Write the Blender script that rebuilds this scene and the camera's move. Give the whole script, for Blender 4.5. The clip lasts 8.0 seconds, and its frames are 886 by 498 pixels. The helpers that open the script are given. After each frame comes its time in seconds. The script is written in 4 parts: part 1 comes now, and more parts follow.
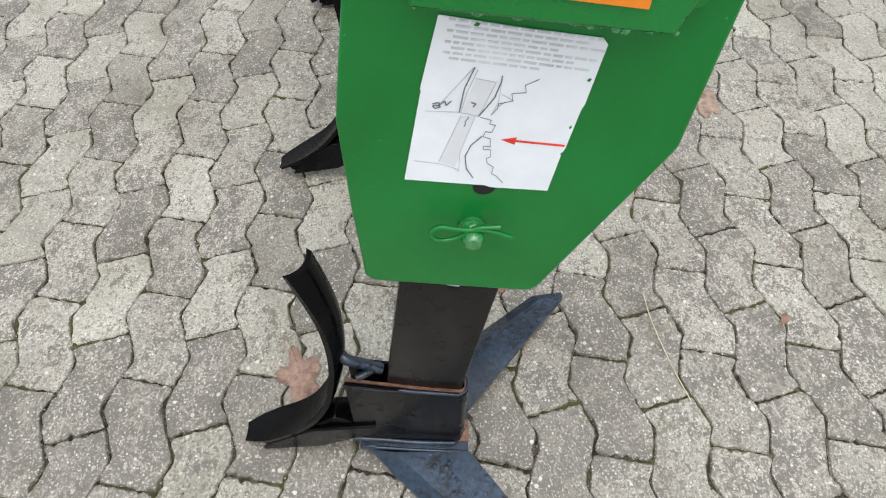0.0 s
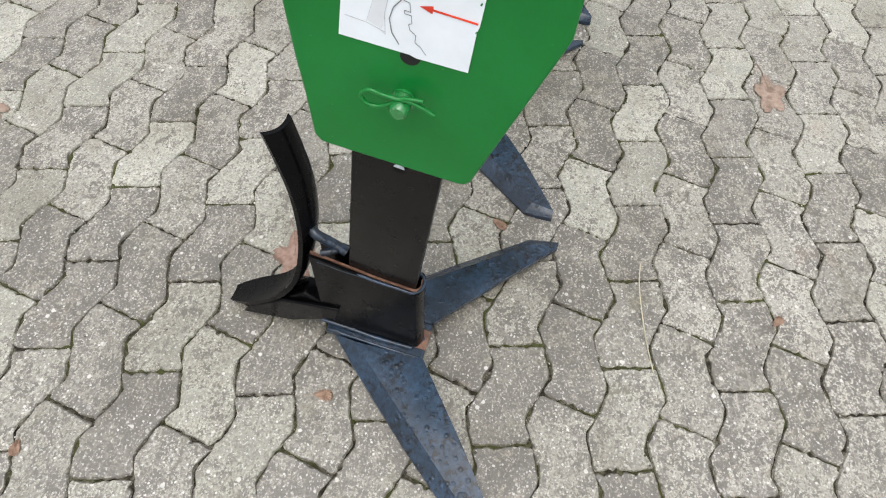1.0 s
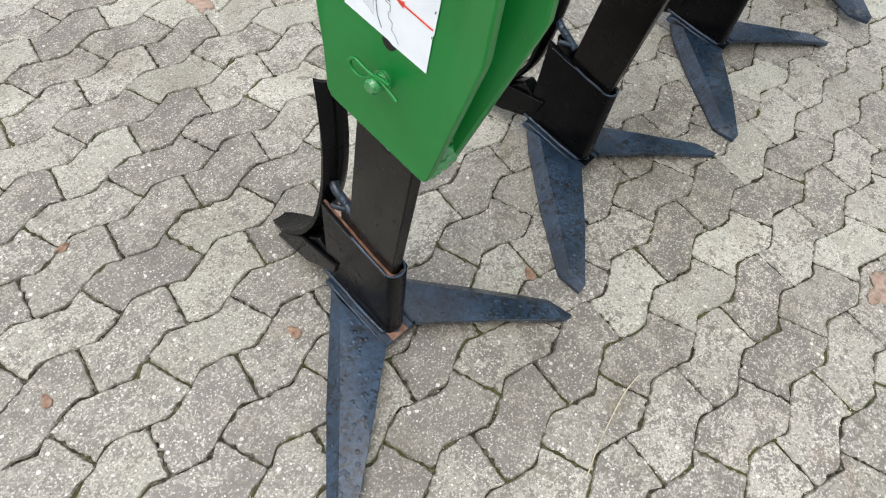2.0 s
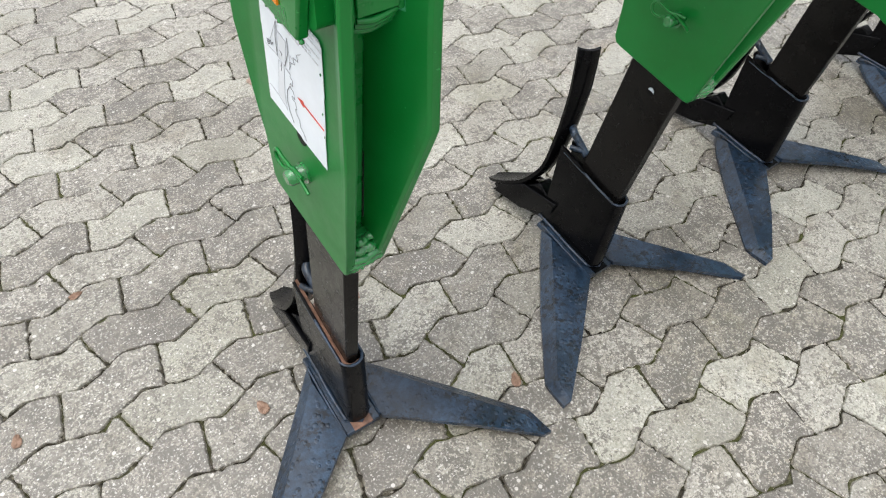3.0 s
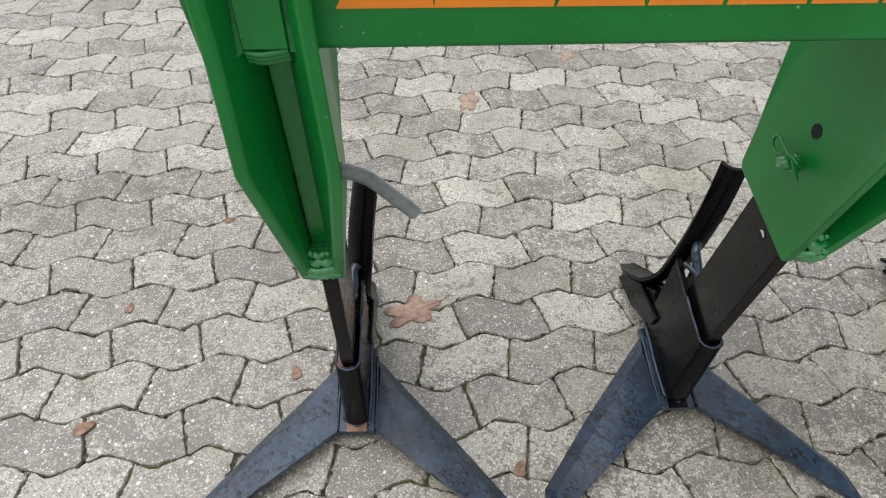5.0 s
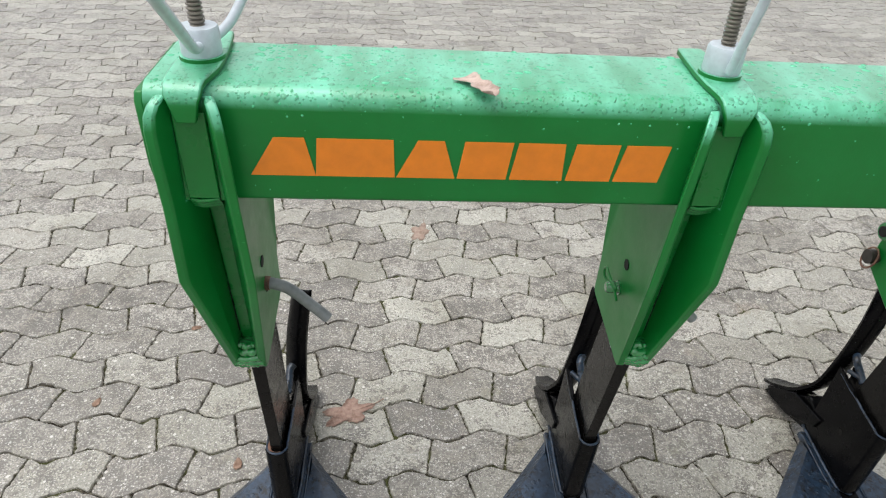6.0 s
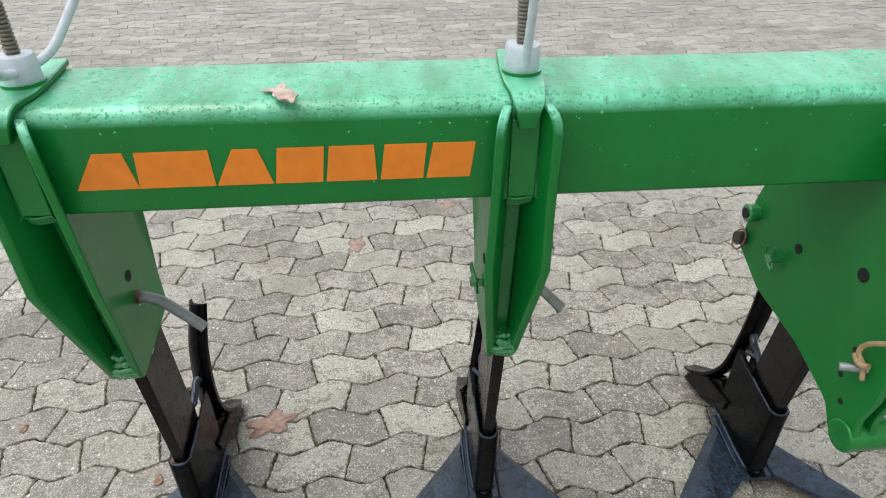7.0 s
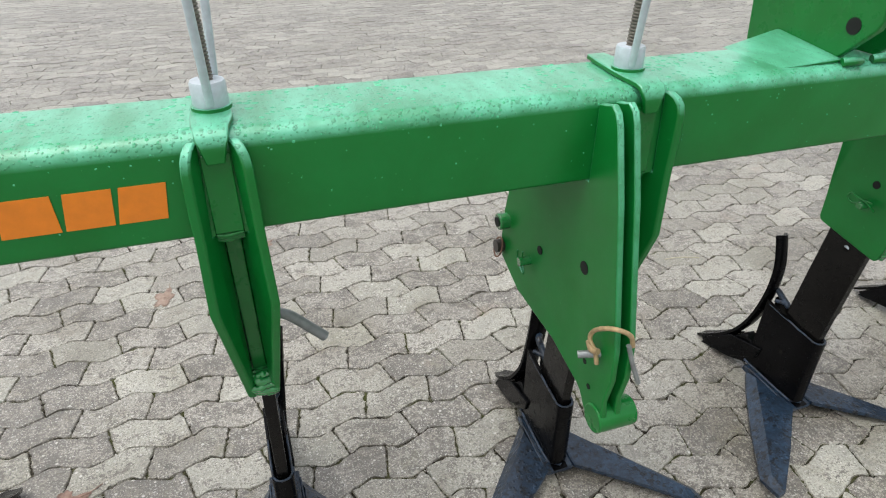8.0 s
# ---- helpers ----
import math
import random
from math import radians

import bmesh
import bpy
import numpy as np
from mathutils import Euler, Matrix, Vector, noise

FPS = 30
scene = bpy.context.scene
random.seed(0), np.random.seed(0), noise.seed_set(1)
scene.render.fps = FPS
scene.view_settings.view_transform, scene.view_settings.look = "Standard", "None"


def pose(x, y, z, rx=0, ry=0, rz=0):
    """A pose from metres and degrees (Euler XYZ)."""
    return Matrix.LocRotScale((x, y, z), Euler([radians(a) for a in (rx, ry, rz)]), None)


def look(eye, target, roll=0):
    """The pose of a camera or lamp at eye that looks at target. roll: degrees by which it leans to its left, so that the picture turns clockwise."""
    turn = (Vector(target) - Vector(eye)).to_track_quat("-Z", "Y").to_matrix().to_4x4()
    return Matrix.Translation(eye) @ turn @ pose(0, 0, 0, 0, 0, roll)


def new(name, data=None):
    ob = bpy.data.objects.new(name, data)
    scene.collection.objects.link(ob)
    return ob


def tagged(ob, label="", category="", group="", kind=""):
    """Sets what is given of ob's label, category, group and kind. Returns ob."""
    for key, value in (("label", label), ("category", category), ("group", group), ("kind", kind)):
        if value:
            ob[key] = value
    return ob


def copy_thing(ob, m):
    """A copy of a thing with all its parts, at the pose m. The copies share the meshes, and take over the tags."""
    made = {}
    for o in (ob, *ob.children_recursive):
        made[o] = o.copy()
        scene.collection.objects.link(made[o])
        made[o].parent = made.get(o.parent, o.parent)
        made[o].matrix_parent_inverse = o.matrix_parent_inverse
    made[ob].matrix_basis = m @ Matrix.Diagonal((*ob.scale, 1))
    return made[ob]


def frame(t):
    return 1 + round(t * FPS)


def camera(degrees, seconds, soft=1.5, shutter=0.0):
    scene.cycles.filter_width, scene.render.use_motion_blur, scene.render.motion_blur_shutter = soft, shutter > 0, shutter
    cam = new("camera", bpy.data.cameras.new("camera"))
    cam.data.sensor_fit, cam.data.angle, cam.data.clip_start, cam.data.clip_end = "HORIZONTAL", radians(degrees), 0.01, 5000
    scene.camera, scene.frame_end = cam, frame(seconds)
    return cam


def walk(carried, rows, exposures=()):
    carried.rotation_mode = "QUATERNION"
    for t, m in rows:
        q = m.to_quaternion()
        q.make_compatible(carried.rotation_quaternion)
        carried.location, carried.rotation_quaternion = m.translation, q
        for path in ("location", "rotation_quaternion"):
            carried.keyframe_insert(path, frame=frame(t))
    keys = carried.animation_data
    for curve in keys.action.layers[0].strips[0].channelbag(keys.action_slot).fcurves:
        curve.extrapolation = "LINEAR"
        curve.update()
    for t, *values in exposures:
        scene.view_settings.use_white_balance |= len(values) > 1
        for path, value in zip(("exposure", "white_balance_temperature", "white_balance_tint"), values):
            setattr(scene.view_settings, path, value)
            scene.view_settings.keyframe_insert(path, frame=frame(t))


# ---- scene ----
cam = camera(70.1, 8.0, 1.15)
PATH = [
    (0, (0.042, 0.057, 1.216), (1.185, -0.007, -0.424), 1.8),
    (0.2, (0.038, 0.052, 1.203), (1.16, 0.038, -0.459), 3),
    (0.5, (-0.002, -0.006, 1.197), (1.119, 0.149, -0.452), 0.3),
    (0.6, (-0.012, -0.036, 1.193), (1.068, 0.107, -0.484), 0.8),
    (0.7, (-0.03, -0.06, 1.192), (1.042, 0.071, -0.488), 2.2),
    (1, (-0.055, -0.13, 1.206), (0.985, 0.054, -0.492), 4),
    (1.2, (-0.038, -0.179, 1.22), (0.948, 0.135, -0.492), 1.4),
    (2.3, (0.043, -0.481, 1.237), (0.907, 0.361, -0.358), 8.4),
    (2.5, (0.082, -0.504, 1.233), (0.905, 0.456, -0.316), 5.7),
    (2.8, (0.155, -0.527, 1.24), (0.972, 0.448, -0.308), 4.3),
    (3, (0.196, -0.54, 1.247), (1.021, 0.468, -0.27), 3.9),
    (3.3, (0.23, -0.546, 1.244), (0.995, 0.512, -0.268), 5.7),
    (3.5, (0.256, -0.548, 1.245), (0.924, 0.583, -0.263), 6.1),
    (3.7, (0.327, -0.568, 1.246), (0.751, 0.693, -0.247), 3),
    (4, (0.412, -0.572, 1.23), (0.615, 0.714, -0.288), 2.3),
    (4.2, (0.467, -0.578, 1.229), (0.549, 0.696, -0.31), 0.1),
    (5.3, (0.61, -0.711, 1.338), (0.745, 0.738, -0.033), 1.6),
    (5.5, (0.647, -0.767, 1.391), (0.803, 0.77, 0.12), 1.8),
    (5.7, (0.655, -0.824, 1.425), (0.806, 0.764, 0.219), 3.1),
    (5.8, (0.672, -0.848, 1.432), (0.812, 0.75, 0.243), 2.9),
    (6, (0.704, -0.875, 1.441), (0.854, 0.736, 0.264), 3.3),
    (6.2, (0.731, -0.884, 1.443), (0.869, 0.715, 0.251), 2.2),
    (6.3, (0.75, -0.888, 1.443), (0.88, 0.716, 0.249), 1.5),
    (6.5, (0.789, -0.9, 1.446), (0.907, 0.725, 0.286), 0.1),
    (6.7, (0.852, -0.919, 1.451), (0.947, 0.717, 0.314), -0.1),
    (7, (0.949, -0.949, 1.452), (1.106, 0.69, 0.316), -0.1),
    (7.2, (1.01, -0.963, 1.446), (1.259, 0.678, 0.331), 0.7),
    (7.4, (1.06, -0.974, 1.443), (1.379, 0.658, 0.33), 1.6),
    (7.5, (1.085, -0.979, 1.44), (1.449, 0.649, 0.338), 1.9),
    (7.8, (1.148, -0.988, 1.445), (1.611, 0.624, 0.354), 0.4),
    (8, (1.184, -1.001, 1.45), (1.732, 0.607, 0.394), 0.1),
]
EXPOSURES = ((0.0, 0.42), (1.0, 0.47), (2.0, 0.58), (3.4, 0.60), (4.2, 0.50), (6.0, 0.36), (8.0, 0.32))
walk(cam, [(t, look(eye, target, roll)) for t, eye, target, roll in PATH], EXPOSURES)

# ---- world, sun ----
world = bpy.data.worlds.new("overcast_sky")
scene.world = world
world.use_nodes = True
wn, wl = world.node_tree.nodes, world.node_tree.links
wn.clear()
sky = wn.new("ShaderNodeTexSky")
sky.sky_type, sky.sun_disc = "NISHITA", False
sky.sun_elevation, sky.sun_rotation = radians(73), radians(260)
sky.air_density, sky.dust_density, sky.ozone_density = 1.0, 4.0, 1.0
hsv = wn.new("ShaderNodeHueSaturation")
hsv.inputs["Saturation"].default_value = 0.22
bg = wn.new("ShaderNodeBackground")
bg.inputs["Strength"].default_value = 0.193
out = wn.new("ShaderNodeOutputWorld")
wl.new(sky.outputs[0], hsv.inputs["Color"])
wl.new(hsv.outputs[0], bg.inputs["Color"])
wl.new(bg.outputs[0], out.inputs["Surface"])
sun_data = bpy.data.lights.new("sun", "SUN")
sun_data.energy, sun_data.angle, sun_data.color = 0.5, radians(80), (1.0, 0.985, 0.955)
sun = new("sun", sun_data)
sun.matrix_world = look((-1.25, 0.02, 5.5), (0.4, 0.3, 0.0))


# ---- materials ----
def material(name, base, rough=0.5, metal=0.0, spec=0.5):
    m = bpy.data.materials.new(name)
    m.use_nodes = True
    b = m.node_tree.nodes["Principled BSDF"]
    b.inputs["Base Color"].default_value = (*base, 1)
    b.inputs["Roughness"].default_value = rough
    b.inputs["Metallic"].default_value = metal
    b.inputs["Specular IOR Level"].default_value = spec
    return m, m.node_tree.nodes, m.node_tree.links, b


def coords(n, l, scale=(1, 1, 1)):
    tc = n.new("ShaderNodeNewGeometry")
    mp = n.new("ShaderNodeMapping")
    mp.inputs["Scale"].default_value = scale
    l.new(tc.outputs["Position"], mp.inputs["Vector"])
    return mp.outputs[0]


def noise_tex(n, l, vec, scale, detail=4, rough=0.6):
    t = n.new("ShaderNodeTexNoise")
    t.inputs["Scale"].default_value, t.inputs["Detail"].default_value, t.inputs["Roughness"].default_value = scale, detail, rough
    l.new(vec, t.inputs["Vector"])
    return t.outputs["Fac"]


def ramp(n, l, fac, stops):
    r = n.new("ShaderNodeValToRGB")
    e = r.color_ramp.elements
    while len(e) < len(stops):
        e.new(0.5)
    for el, (p, c) in zip(e, stops):
        el.position = p
        el.color = (*c, 1) if len(c) == 3 else c
    l.new(fac, r.inputs[0])
    return r.outputs[0]


def mix(n, l, fac, a, b, kind="MIX"):
    m = n.new("ShaderNodeMix")
    m.data_type, m.blend_type = "RGBA", kind
    for sock, v in ((m.inputs[0], fac), (m.inputs[6], a), (m.inputs[7], b)):
        if isinstance(v, (int, float)):
            sock.default_value = v
        elif isinstance(v, tuple):
            sock.default_value = (*v, 1)
        else:
            l.new(v, sock)
    return m.outputs[2]


def bump(n, l, b, height, strength=0.3, dist=0.002, prior=None):
    u = n.new("ShaderNodeBump")
    u.inputs["Strength"].default_value, u.inputs["Distance"].default_value = strength, dist
    l.new(height, u.inputs["Height"])
    if prior is not None:
        l.new(prior, u.inputs["Normal"])
    l.new(u.outputs[0], b.inputs["Normal"])
    return u.outputs[0]


GREY = lambda v: (v, v, v)


def green_paint(name, wet):
    """Brushed-on green machine enamel; wet: with rain beads and a sky sheen painted on upward faces."""
    m, n, l, b = material(name, (0.008, 0.17, 0.026), 0.25, 0, 0.36)
    v = coords(n, l)
    big = noise_tex(n, l, v, 7, 5)
    col = ramp(n, l, big, [(0.3, (0.002, 0.145, 0.019)), (0.7, (0.004, 0.188, 0.032))])
    chips = noise_tex(n, l, v, 160, 2, 0.5)
    cm = ramp(n, l, chips, [(0.73, GREY(0)), (0.77, GREY(1))])
    col = mix(n, l, cm, col, (0.03, 0.27, 0.07))
    l.new(col, b.inputs["Base Color"])
    rg = noise_tex(n, l, v, 22, 4)
    lo, hi = (0.30, 0.42) if wet else (0.24, 0.36)
    l.new(ramp(n, l, rg, [(0.3, GREY(lo)), (0.75, GREY(hi))]), b.inputs["Roughness"])
    peel = noise_tex(n, l, v, 260, 2)
    nb = bump(n, l, b, peel, 0.12, 0.001)
    if wet:
        domes = []
        for scale, share in ((200, 0.35), (88, 0.62)):
            vo = n.new("ShaderNodeTexVoronoi")
            vo.inputs["Scale"].default_value = scale
            vo.inputs["Randomness"].default_value = 1.0
            l.new(v, vo.inputs["Vector"])
            cell = n.new("ShaderNodeSeparateColor")
            l.new(vo.outputs["Color"], cell.inputs[0])
            d = ramp(n, l, vo.outputs["Distance"], [(0.0, GREY(1)), (0.22, GREY(0.8)), (0.36, GREY(0))])
            domes.append(mix(n, l, 1.0, d, ramp(n, l, cell.outputs[0], [(share, GREY(0)), (share + 0.05, GREY(1))]), "MULTIPLY"))
        dome = mix(n, l, 1.0, domes[0], domes[1], "LIGHTEN")
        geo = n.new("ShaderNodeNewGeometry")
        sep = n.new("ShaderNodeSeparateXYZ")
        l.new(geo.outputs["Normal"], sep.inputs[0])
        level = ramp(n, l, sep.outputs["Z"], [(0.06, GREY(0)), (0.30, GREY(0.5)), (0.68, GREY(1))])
        where = ramp(n, l, noise_tex(n, l, v, 16, 3), [(0.25, GREY(0.3)), (0.5, GREY(1))])
        where = mix(n, l, 1.0, where, level, "MULTIPLY")
        beads = mix(n, l, 1.0, dome, where, "MULTIPLY")
        nb = bump(n, l, b, beads, 0.7, 0.004, nb)
        # wet film with pale sky sheen mixed into the base colour of upward faces
        sheen_film = ramp(n, l, noise_tex(n, l, coords(n, l, (1.0, 0.35, 1.0)), 15.0, 6, 0.65), [(0.38, GREY(0.42)), (0.62, GREY(1.0))])
        sheen_film = mix(n, l, 1.0, sheen_film, level, "MULTIPLY")
        sheen_film = mix(n, l, 1.0, sheen_film, ramp(n, l, beads, [(0.05, GREY(1)), (0.5, GREY(0.72))]), "MULTIPLY")
        l.new(mix(n, l, sheen_film, col, (0.15, 0.585, 0.375)), b.inputs["Base Color"])
        wetness = n.new("ShaderNodeMath")
        wetness.operation, wetness.inputs[1].default_value, wetness.inputs[2].default_value = "MULTIPLY_ADD", 0.75, 0.06
        l.new(level, wetness.inputs[0])
        l.new(wetness.outputs[0], b.inputs["Coat Weight"])
    if not wet:
        b.inputs["Coat Weight"].default_value = 0.2
    b.inputs["Coat Roughness"].default_value = 0.28 if wet else 0.12
    return m


def green_gloss():
    """Thick glossy paint run over weld beads."""
    m, n, l, b = material("thick_green_enamel", (0.006, 0.17, 0.022), 0.12)
    v = coords(n, l)
    l.new(ramp(n, l, noise_tex(n, l, v, 30, 4), [(0.3, (0.006, 0.16, 0.026)), (0.7, (0.015, 0.235, 0.055))]), b.inputs["Base Color"])
    bump(n, l, b, noise_tex(n, l, v, 110, 3), 0.9, 0.004)
    b.inputs["Coat Weight"].default_value = 1.0
    b.inputs["Coat Roughness"].default_value = 0.06
    return m


def rain_water(name, seen):
    """Water beads on green enamel: colour is paint plus painted-in sky sheen, the surface mirrors the sky."""
    m, n, l, b = material(name, seen, 0.06)
    b.inputs["IOR"].default_value = 1.33
    return m


def black_paint(name, a, c, rough, spec=0.2, gloss_scale=18):
    m, n, l, b = material(name, a, rough)
    v = coords(n, l)
    col = ramp(n, l, noise_tex(n, l, v, gloss_scale, 5), [(0.35, a), (0.7, c)])
    sp = ramp(n, l, noise_tex(n, l, v, 240, 2, 0.5), [(0.74, GREY(0)), (0.79, GREY(1))])
    col = mix(n, l, sp, col, (0.10, 0.10, 0.10))
    l.new(col, b.inputs["Base Color"])
    l.new(ramp(n, l, noise_tex(n, l, v, 35, 4), [(0.35, GREY(rough * 0.75)), (0.7, GREY(min(1, rough * 1.7)))]), b.inputs["Roughness"])
    b.inputs["Specular IOR Level"].default_value = spec
    h = noise_tex(n, l, v, 120, 4)
    bump(n, l, b, h, 0.2, 0.0015)
    return m


def share_paint():
    """Blue-black enamel over rough forged steel, wet and beaded in blotches."""
    m, n, l, b = material("share_paint", (0.02, 0.028, 0.045), 0.35)
    v = coords(n, l)
    big = ramp(n, l, noise_tex(n, l, v, 9, 4), [(0.36, GREY(0)), (0.66, GREY(1))])
    col = mix(n, l, big, (0.007, 0.018, 0.036), (0.024, 0.050, 0.090))
    mott = ramp(n, l, noise_tex(n, l, v, 85, 5, 0.7), [(0.40, GREY(0.6)), (0.62, GREY(1.15))])
    col = mix(n, l, 1.0, col, mott, "MULTIPLY")
    where = ramp(n, l, noise_tex(n, l, v, 13, 4), [(0.40, GREY(0)), (0.52, GREY(1))])
    pits = ramp(n, l, noise_tex(n, l, v, 62, 5, 0.75), [(0.52, GREY(0)), (0.56, GREY(1))])
    pits = mix(n, l, 1.0, pits, where, "MULTIPLY")
    col = mix(n, l, pits, col, (0.003, 0.005, 0.008))
    l.new(col, b.inputs["Base Color"])
    l.new(ramp(n, l, noise_tex(n, l, v, 30, 5), [(0.4, GREY(0.52)), (0.62, GREY(0.30))]), b.inputs["Roughness"])
    nb = bump(n, l, b, noise_tex(n, l, v, 70, 6, 0.7), 0.35, 0.003)
    vo = n.new("ShaderNodeTexVoronoi")
    vo.inputs["Scale"].default_value = 70
    l.new(v, vo.inputs["Vector"])
    dome = ramp(n, l, vo.outputs["Distance"], [(0.0, GREY(1)), (0.22, GREY(0.75)), (0.38, GREY(0))])
    bump(n, l, b, mix(n, l, 1.0, dome, where, "MULTIPLY"), 0.7, 0.005, nb)
    b.inputs["Specular IOR Level"].default_value = 0.35
    b.inputs["Coat Weight"].default_value = 0.45
    b.inputs["Coat Roughness"].default_value = 0.16
    return m


def rust_metal():
    m, n, l, b = material("bare_rusty_steel", (0.28, 0.15, 0.09), 0.6)
    v = coords(n, l)
    col = ramp(n, l, noise_tex(n, l, v, 60, 5), [(0.3, (0.07, 0.035, 0.022)), (0.55, (0.20, 0.105, 0.068)), (0.8, (0.32, 0.21, 0.15))])
    l.new(col, b.inputs["Base Color"])
    bump(n, l, b, noise_tex(n, l, v, 180, 4), 0.4, 0.002)
    return m


def plain(name, base, rough, metal=0.0, vary=0.25, scale=40):
    m, n, l, b = material(name, base, rough, metal)
    v = coords(n, l)
    lo, hi = tuple(c * (1 - vary) for c in base), tuple(min(1, c * (1 + vary)) for c in base)
    l.new(ramp(n, l, noise_tex(n, l, v, scale, 5), [(0.3, lo), (0.7, hi)]), b.inputs["Base Color"])
    bump(n, l, b, noise_tex(n, l, v, scale * 5, 3), 0.15, 0.001)
    return m


def concrete(name, island):
    """Washed grey-beige concrete with pale and dark grit, worn and stained stone by stone."""
    m, n, l, b = material(name, (0.4, 0.38, 0.34), 0.6, 0, 1.0)
    if island:
        g = n.new("ShaderNodeNewGeometry")
        rnd = g.outputs["Random Per Island"]
    else:
        g = n.new("ShaderNodeObjectInfo")
        rnd = g.outputs["Random"]
    v = coords(n, l)

    def calc(op, a, c, d=None):
        q = n.new("ShaderNodeMath")
        q.operation = op
        for sock, val in zip(q.inputs, (a, c, d)):
            if val is None:
                continue
            if isinstance(val, (int, float)):
                sock.default_value = val
            else:
                l.new(val, sock)
        return q.outputs[0]
    rnd2 = calc("FRACT", calc("MULTIPLY", rnd, 7.31), 0.0)
    base = ramp(n, l, rnd, [(0.0, (0.256, 0.239, 0.198)), (0.2, (0.316, 0.298, 0.253)), (0.65, (0.362, 0.343, 0.296)), (1.0, (0.412, 0.393, 0.342))])
    cloud = noise_tex(n, l, v, 14, 6, 0.7)
    base = mix(n, l, 0.68, base, ramp(n, l, cloud, [(0.3, GREY(0.22)), (0.5, GREY(0.5)), (0.7, GREY(0.70))]), "OVERLAY")
    fine = noise_tex(n, l, v, 170, 4, 0.7)
    base = mix(n, l, 0.45, base, ramp(n, l, fine, [(0.36, GREY(0.12)), (0.5, GREY(0.5)), (0.64, GREY(0.85))]), "OVERLAY")
    base = mix(n, l, 0.8, base, ramp(n, l, rnd2, [(0.0, (0.488, 0.505, 0.482)), (0.4, (0.50, 0.50, 0.49)), (0.75, (0.512, 0.498, 0.488)), (1.0, (0.522, 0.503, 0.468))]), "OVERLAY")
    # darker, more pitted paving in zones round the first tine and behind the third
    dark_zone = None
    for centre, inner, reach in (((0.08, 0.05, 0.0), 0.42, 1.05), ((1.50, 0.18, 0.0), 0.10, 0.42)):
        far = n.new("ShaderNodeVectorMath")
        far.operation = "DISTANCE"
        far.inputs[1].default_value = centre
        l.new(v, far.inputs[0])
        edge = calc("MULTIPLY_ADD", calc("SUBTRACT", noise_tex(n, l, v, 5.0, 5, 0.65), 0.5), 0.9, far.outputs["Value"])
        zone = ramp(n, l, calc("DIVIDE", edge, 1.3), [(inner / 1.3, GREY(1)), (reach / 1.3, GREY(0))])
        dark_zone = zone if dark_zone is None else mix(n, l, 1.0, dark_zone, zone, "LIGHTEN")
    base = mix(n, l, dark_zone, base, mix(n, l, 1.0, base, (0.74, 0.735, 0.70), "MULTIPLY"))
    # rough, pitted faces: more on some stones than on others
    wear = calc("MULTIPLY_ADD", dark_zone, 0.035, calc("MULTIPLY_ADD", rnd2, 0.115, -0.049))
    wear = calc("MULTIPLY_ADD", calc("SUBTRACT", cloud, 0.5), 0.55, wear)
    for scale, edge, dark_to in ((46, 0.555, (0.150, 0.136, 0.110)), (100, 0.570, (0.085, 0.075, 0.058)), (230, 0.560, (0.10, 0.09, 0.073))):
        pit = calc("ADD", noise_tex(n, l, v, scale, 4, 0.65), wear)
        base = mix(n, l, ramp(n, l, pit, [(edge, GREY(0)), (edge + 0.03, GREY(0.85))]), base, dark_to)
    dust = noise_tex(n, l, v, 200, 3, 0.6)
    base = mix(n, l, ramp(n, l, dust, [(0.36, GREY(0.7)), (0.42, GREY(0))]), base, (0.56, 0.545, 0.50))
    heights = [fine]
    for scale, p0, d0, size in ((150, 0.90, 0.80, 0.36), (72, 0.935, 0.88, 0.34)):
        vo = n.new("ShaderNodeTexVoronoi")
        vo.inputs["Scale"].default_value = scale
        l.new(v, vo.inputs["Vector"])
        cell = n.new("ShaderNodeSeparateColor")
        l.new(vo.outputs["Color"], cell.inputs[0])
        near = ramp(n, l, vo.outputs["Distance"], [(size * 0.8, GREY(1)), (size, GREY(0))])
        pale = mix(n, l, 1.0, near, ramp(n, l, cell.outputs[0], [(p0, GREY(0)), (p0 + 0.04, GREY(0.80))]), "MULTIPLY")
        dark = mix(n, l, 1.0, near, ramp(n, l, cell.outputs[1], [(d0, GREY(0)), (d0 + 0.04, GREY(0.75))]), "MULTIPLY")
        base = mix(n, l, dark, base, (0.12, 0.105, 0.085))
        base = mix(n, l, pale, base, (0.64, 0.62, 0.58))
        heights.append(vo.outputs["Distance"])
    moved = n.new("ShaderNodeVectorMath")
    moved.inputs[1].default_value = (3.1, 1.7, 0.0)
    l.new(v, moved.inputs[0])
    patch = ramp(n, l, noise_tex(n, l, moved.outputs[0], 2.6, 6, 0.65), [(0.50, GREY(0)), (0.66, GREY(0.8))])
    base = mix(n, l, patch, base, mix(n, l, 1.0, base, (0.66, 0.64, 0.58), "MULTIPLY"))
    grime = ramp(n, l, noise_tex(n, l, moved.outputs[0], 10.5, 5, 0.7), [(0.53, GREY(0)), (0.66, GREY(0.55))])
    base = mix(n, l, grime, base, mix(n, l, 1.0, base, (0.62, 0.57, 0.48), "MULTIPLY"))
    moss = ramp(n, l, noise_tex(n, l, v, 8.5, 5, 0.7), [(0.60, GREY(0)), (0.74, GREY(0.42))])
    base = mix(n, l, moss, base, (0.17, 0.165, 0.085))
